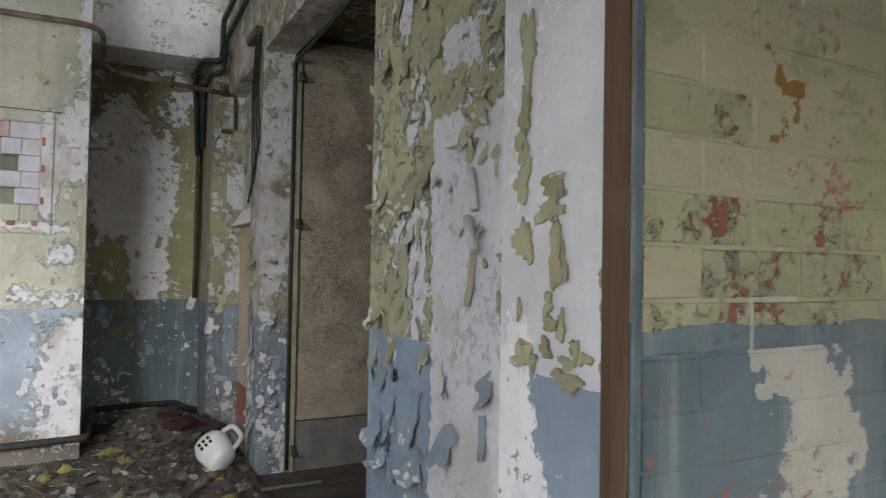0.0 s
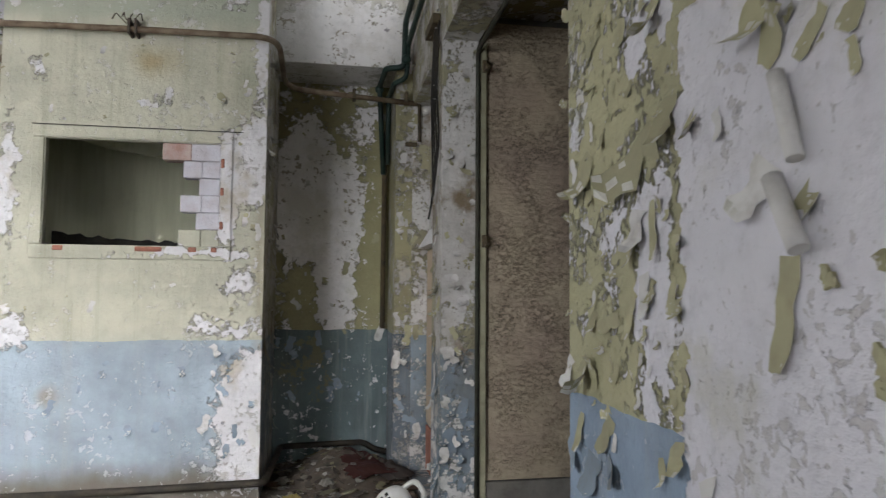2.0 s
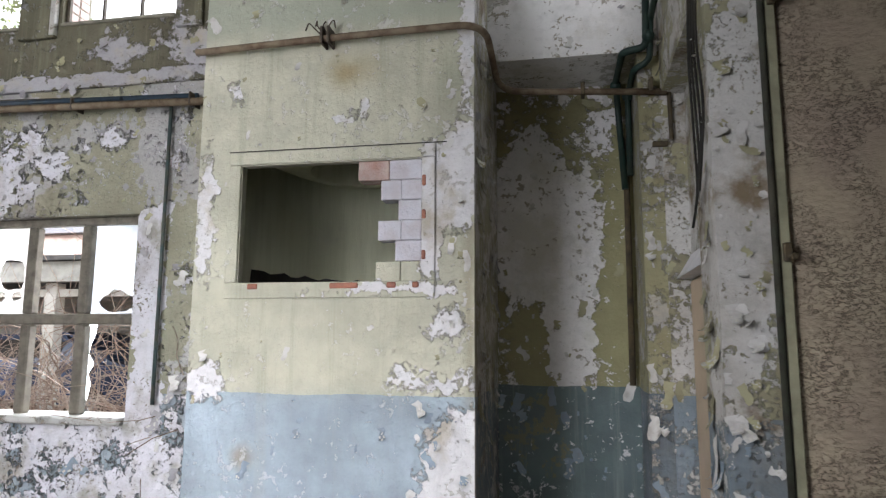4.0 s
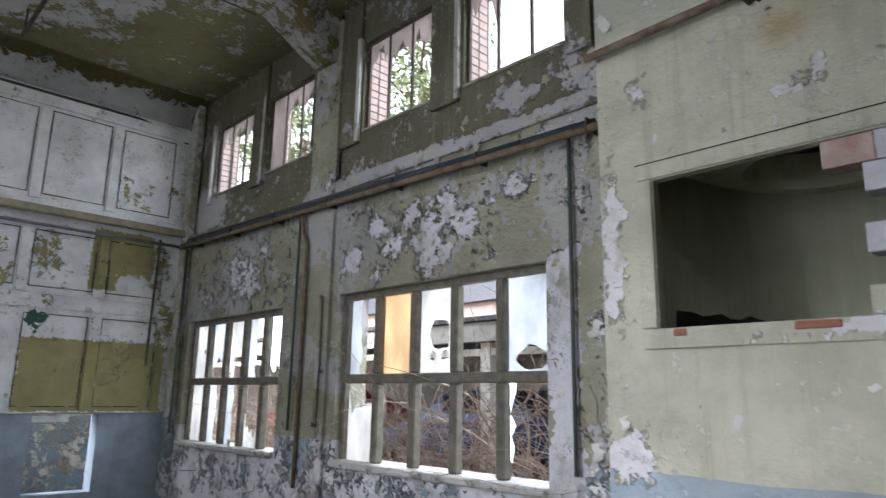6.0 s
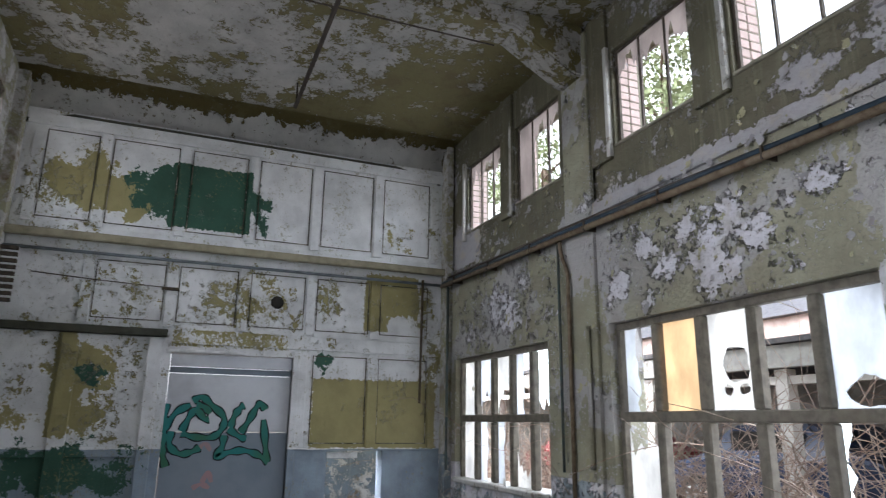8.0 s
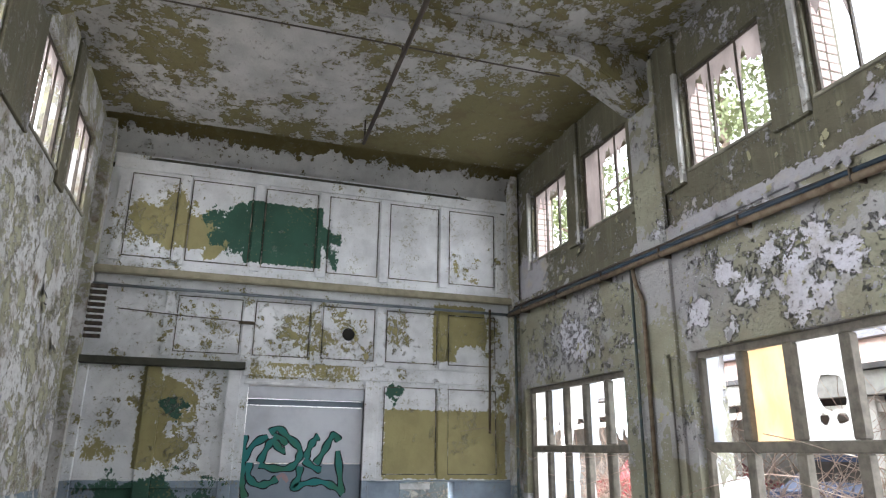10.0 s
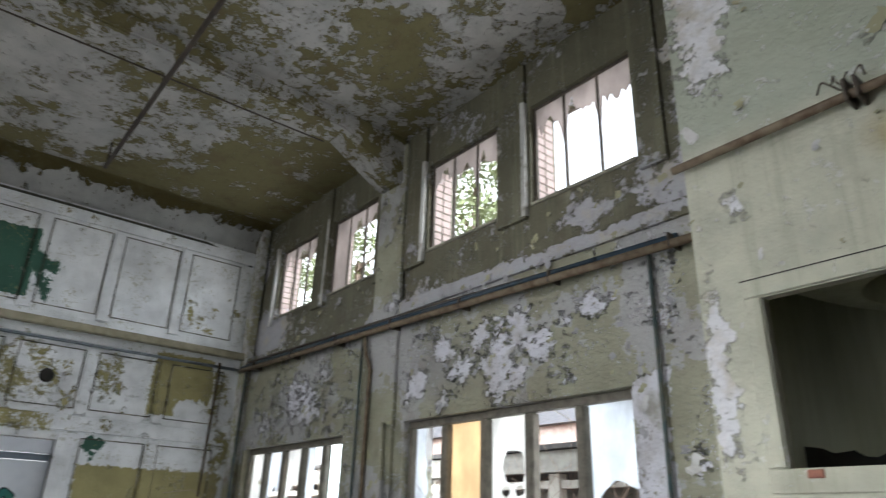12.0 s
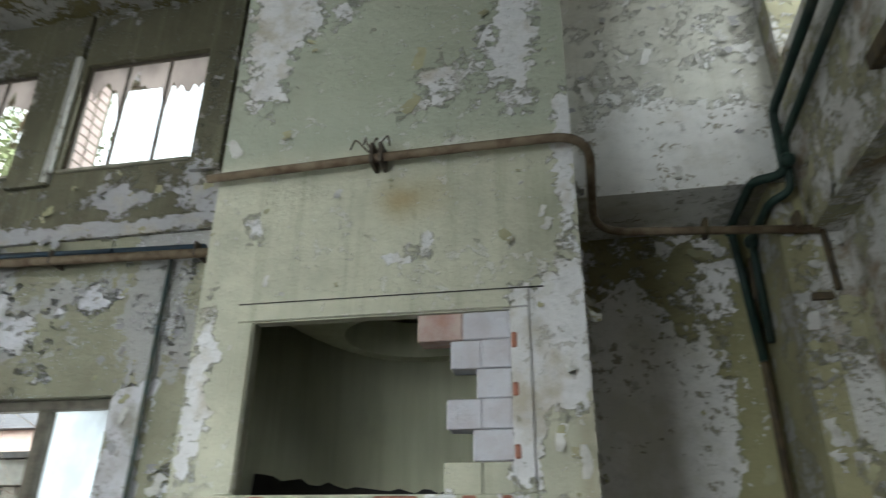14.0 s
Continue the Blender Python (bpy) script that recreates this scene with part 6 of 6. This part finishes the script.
def brambles(count, seed, x0, x1, y0, y1, top):
    r = random.Random(seed)
    V, F = [], []
    for _ in range(count):
        p = Vector((r.uniform(x0, x1), r.uniform(y0, y1), 0.0))
        d = Vector((r.gauss(0, 0.5), r.gauss(0, 0.4), r.uniform(0.7, 1.4))).normalized()
        rad = r.uniform(0.004, 0.013)
        ln = r.uniform(0.7, top)
        prev = None
        for s in range(11):
            side = d.orthogonal().normalized()
            up = d.cross(side)
            q = rad * (1 - s / 13)
            base = len(V)
            V += [p + q * (side * math.cos(a) + up * math.sin(a)) for a in (0, 2.1, 4.2)]
            if prev is not None:
                F += [(prev + i, prev + (i + 1) % 3, base + (i + 1) % 3, base + i) for i in range(3)]
            prev = base
            p = p + d * ln / 10
            d = (d + Vector((r.gauss(0, 0.25), r.gauss(0, 0.25), -0.11 + r.gauss(0, 0.15)))).normalized()
    me = bpy.data.meshes.new("brambles")
    me.from_pydata(V, [], F)
    me.materials.append(tg)
    return me


tagged(new("brambles", brambles(1500, 5, -12.5, -1.5, 7.6, 9.8, 3.4)), "tangled bare brambles outside the windows", "brambles", kind="stuff")
M_LEAFLIT = plain("leaf_litter", (0.22, 0.13, 0.09), (0.12, 0.08, 0.05), 0.95, scale=7, bump=0.8)
bm = bmesh.new()
prev = None
for i in range(41):
    x = -22 + i * 0.7
    cur = [bm.verts.new((x, y, 0.35 * min(1, (y - 7) / 5) + 0.08 * noise.noise((x, y, 0)) - 0.1)) for y in (7.12, 8, 9, 10, 11.5, 13)]
    if prev:
        for a in range(5):
            bm.faces.new([prev[a], cur[a], cur[a + 1], prev[a + 1]])
    prev = cur
bmesh.ops.recalc_face_normals(bm, faces=bm.faces)
tagged(link("leaf_bank", bm, M_LEAFLIT), "sloping bank of red-brown leaf litter", "leaf litter", kind="stuff")
shed = thing("carport", "pale timber carport with grey fascia beyond the brambles", "carport", (-7.5, 10.2, 0))
T = Matrix.Translation(-shed.location)
M_POST, M_FASCIA = plain("pale_timber", (0.55, 0.54, 0.50), (0.45, 0.44, 0.40), 0.8), plain("grey_fascia", (0.36, 0.36, 0.33), (0.28, 0.28, 0.26), 0.8)
for x in (-23.6, -21.2, -18.8, -16.4, -14.0, -11.4, -8.95, -6.53, -4.1):
    boxed("post", (x - 0.09, x + 0.09, 10.0, 10.16, -0.2, 2.14), M_POST, shed).matrix_parent_inverse = T
boxed("fascia", (-25, -2.6, 9.9, 10.05, 2.15, 2.42), M_FASCIA, shed).matrix_parent_inverse = T
boxed("lower_beam", (-25, -2.6, 10.02, 10.12, 1.96, 2.06), M_POST, shed).matrix_parent_inverse = T
boxed("roof", (-25, -2.6, 9.85, 14.5, 2.43, 2.5), plain("tar_roof", (0.10, 0.10, 0.10), rough=0.9), shed).matrix_parent_inverse = T
boxed("back_wall", (-25, -2.6, 14.3, 14.5, -0.2, 2.42), M_FASCIA, shed).matrix_parent_inverse = T


def car(name, x, y, paint, label):
    c = thing(name, label, "car", (x, y, 0.1), "parked cars")
    bm = bmesh.new()
    prof = [(-2.0, 0.35), (-2.05, 0.75), (-1.2, 0.92), (-0.6, 1.38), (0.75, 1.42), (1.5, 1.0), (2.05, 0.9), (2.08, 0.35)]
    for yy in (-0.8, 0.8):
        for px, pz in prof:
            bm.verts.new((px, yy * (0.85 if pz > 1.1 else 1.0), pz))
    bm.verts.ensure_lookup_table()
    n = len(prof)
    bm.faces.new([bm.verts[i] for i in range(n)])
    bm.faces.new([bm.verts[n + i] for i in reversed(range(n))])
    for i in range(n):
        j = (i + 1) % n
        bm.faces.new([bm.verts[i], bm.verts[n + i], bm.verts[n + j], bm.verts[j]])
    bmesh.ops.recalc_face_normals(bm, faces=bm.faces)
    bmesh.ops.bevel(bm, geom=bm.edges[:], offset=0.06, segments=2, affect="EDGES")
    part("body", bm, paint, c)
    part("side_window", box(bmesh.new(), -0.55, 0.75, -0.79, -0.72, 1.0, 1.3, 0.05), M_SOOT, c, "dark side window")
    for wx in (-1.3, 1.3):
        bm = bmesh.new()
        bmesh.ops.create_cone(bm, cap_ends=True, segments=24, radius1=0.31, radius2=0.31, depth=0.2, matrix=pose(wx, -0.75, 0.31, 90, 0, 0))
        wh = part("wheel", bm, M_SOOT, c, "black tyre")
        bm = bmesh.new()
        bmesh.ops.create_cone(bm, cap_ends=True, segments=20, radius1=0.18, radius2=0.16, depth=0.03, matrix=pose(wx, -0.86, 0.31, 90, 0, 0))
        part("rim", bm, M_FOIL, wh, "dull metal rim")
    return c


car("car", -8.0, 11.9, plain("blue_car_paint", (0.015, 0.035, 0.09), (0.01, 0.02, 0.05), 0.35, scale=2, bump=0, grime=0.1), "dark blue parked car under the carport")
car("car", -12.6, 11.8, plain("red_car_paint", (0.28, 0.03, 0.04), (0.22, 0.03, 0.03), 0.35, scale=2, bump=0, grime=0.1), "dull red parked car under the carport")
# brick reveals of the high windows
M_OUTBRICK = plain("outer_brick", (0.54, 0.43, 0.40), (0.46, 0.36, 0.33), 0.9, scale=16, bump=0.5)
bk = boxed("proto", (-0.05, 0.05, -0.05, 0.05, -0.032, 0.032), M_OUTBRICK)
brick_mesh = bk.data
bpy.data.objects.remove(bk)
for i, (a, b) in enumerate(CLEAR):
    for side, yy, own in ((-1, 0.94, "wall_south"),):
        for k in range(15):
            ob = new("brick", brick_mesh)
            ob.parent = bpy.data.objects[own]
            ob.location = (a - 0.03 + rnd.uniform(-0.004, 0.004), yy, CZ0 + 0.02 + 0.075 * k)
    for k in range(12):
        for yy in (YN + 0.15, YN + 0.262):
            ob = new("brick", brick_mesh)
            ob.parent = bpy.data.objects["wall_north_upper"]
            ob.location = (a - 0.043 + rnd.uniform(-0.003, 0.003), yy, CZ0 + 0.045 + 0.075 * k)
    struct(boxed("trim", (a - 0.075, a - 0.028, YN - 0.018, YN + 0.029, CZ0 - 0.1, CZ1 + 0.05), M_SILL), "flaking white strip beside a high window", "trim")
struct(boxed("outer_lintel", (XE - 0.3, -1.84, YN + 0.345, YN + 0.6, 5.0, 5.5), M_POST), "pale outer lintel above the high windows", "lintel")
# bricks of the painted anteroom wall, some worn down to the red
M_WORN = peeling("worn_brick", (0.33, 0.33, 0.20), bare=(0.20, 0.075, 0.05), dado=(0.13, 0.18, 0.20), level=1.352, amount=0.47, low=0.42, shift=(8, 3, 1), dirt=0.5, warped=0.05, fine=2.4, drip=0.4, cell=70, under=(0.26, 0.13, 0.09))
def brick_form(mat, seed):
    r = random.Random(seed)
    pb = bmesh.new()
    box(pb, -0.1045, 0.1045, -0.0018, 0.004, -0.0345, 0.0345, 0.0016)
    for v in pb.verts:
        v.co += Vector((r.uniform(-0.003, 0.003), 0, r.uniform(-0.002, 0.002)))
    pm = bpy.data.meshes.new("brick")
    pb.to_mesh(pm)
    pb.free()
    pm.materials.append(mat)
    return pm


PAINTED, WORN = [brick_form(M_SOUTHROOM, i) for i in range(4)], [brick_form(M_WORN, 10 + i) for i in range(3)]
WORN_AT = [(0.63, 1.50), (0.76, 1.50), (0.60, 1.42), (0.84, 1.42), (0.62, 1.35), (0.75, 1.35), (0.62, 1.65)]
ante = bpy.data.objects["wall_anteroom_north"]
for row in range(21):
    z = 0.745 + 0.0755 * row
    for c in range(6):
        x0, x1 = 0.459 + 0.218 * c - (0.109 if row % 2 else 0), 0.668 + 0.218 * c - (0.109 if row % 2 else 0)
        x0 = max(x0, 0.459)
        x = (x0 + x1) / 2
        worn = any(abs(x - a) < 0.085 and abs(z - b) < 0.038 for a, b in WORN_AT)
        ob = new("brick", rnd.choice(WORN if worn else PAINTED))
        ob.parent = ante
        ob.location = (x, 1.0345 - rnd.uniform(0, 0.0008), z)
        ob.scale = ((x1 - x0) / 0.209, 1, 1)


# trees beyond the roofs
def leaf_cloud(seed, n, R, rz):
    r = random.Random(seed)
    V, F = [], []
    hubs = [Vector((r.gauss(0, R * 0.5), r.gauss(0, R * 0.5), r.uniform(-rz, rz))) for _ in range(26)]
    for _ in range(n):
        p = r.choice(hubs) + Vector((r.gauss(0, 0.4), r.gauss(0, 0.4), r.gauss(0, 0.35)))
        s = r.uniform(0.05, 0.13)
        u = Vector((r.gauss(0, 1), r.gauss(0, 1), r.gauss(0, 1))).normalized()
        v = u.orthogonal().normalized()
        b = len(V)
        V += [p + u * s, p + v * s * 0.5, p - u * s, p - v * s * 0.5]
        F.append((b, b + 1, b + 2, b + 3))
    me = bpy.data.meshes.new("crown")
    me.from_pydata(V, [], F)
    return me


M_LEAF, M_BARK = plain("leaf_green", (0.24, 0.28, 0.15), (0.17, 0.20, 0.10), 0.8, scale=2, bump=0), plain("tree_bark", (0.16, 0.12, 0.09), rough=0.95)
for k, (x, y, hgt) in enumerate(((-15.2, 16.2, 15.0), (-22.5, 16.4, 14.5), (-30.0, 18.0, 14.0), (-9.5, -9.0, 12.0))):
    tr = thing("tree", "leafy evergreen tree rising behind the windows", "tree", (x, y, -0.2), "trees outside")
    tube("trunk", [(0, 0, 0), (0.1, 0.05, hgt * 0.45), (0.0, 0.2, hgt * 0.8)], 0.13, M_BARK, tr, "", 1.0)
    for b in range(7):
        a = b * 0.95 + k
        z = hgt * (0.35 + 0.07 * b)
        tube("limb", [(0.05, 0.05, z), (0.8 * math.cos(a), 0.8 * math.sin(a), z + 0.5), (1.7 * math.cos(a), 1.7 * math.sin(a), z + 0.8)], 0.045, M_BARK, tr, "", 0.4, 6)
    me = leaf_cloud(200 + k, 5200, 2.6, 3.0)
    me.materials.append(M_LEAF)
    cr = new("crown", me)
    cr.parent = tr
    cr.location = (0, 0, hgt * 0.75)
# brick house beyond the carport
house = thing("brick_house", "pale red brick house with dark roof beyond the carport", "house", (-9, 24, -0.2))
T = Matrix.Translation(-house.location)
boxed("wall", (-32, -9, 23, 30, -0.2, 5.2), plain("far_brick", (0.50, 0.40, 0.36), (0.42, 0.31, 0.27), 0.9, scale=3), house).matrix_parent_inverse = T
bm = bmesh.new()
vs = [bm.verts.new(p) for p in ((-32.4, 22.6, 5.2), (-8.6, 22.6, 5.2), (-8.6, 30.4, 5.2), (-32.4, 30.4, 5.2), (-32.4, 26.5, 7.4), (-8.6, 26.5, 7.4))]
for q in ((0, 1, 5, 4), (2, 3, 4, 5), (0, 4, 3), (1, 2, 5), (3, 2, 1, 0)):
    bm.faces.new([vs[i] for i in q])
part("roof", bm, plain("slate_roof", (0.12, 0.12, 0.13), rough=0.8), house).matrix_parent_inverse = T
for x in (-30, -26.5, -23, -19.5, -16, -12.5):
    boxed("window", (x - 0.5, x + 0.5, 22.96, 23.02, 2.8, 4.2), M_SOOT, house, "dark window").matrix_parent_inverse = T
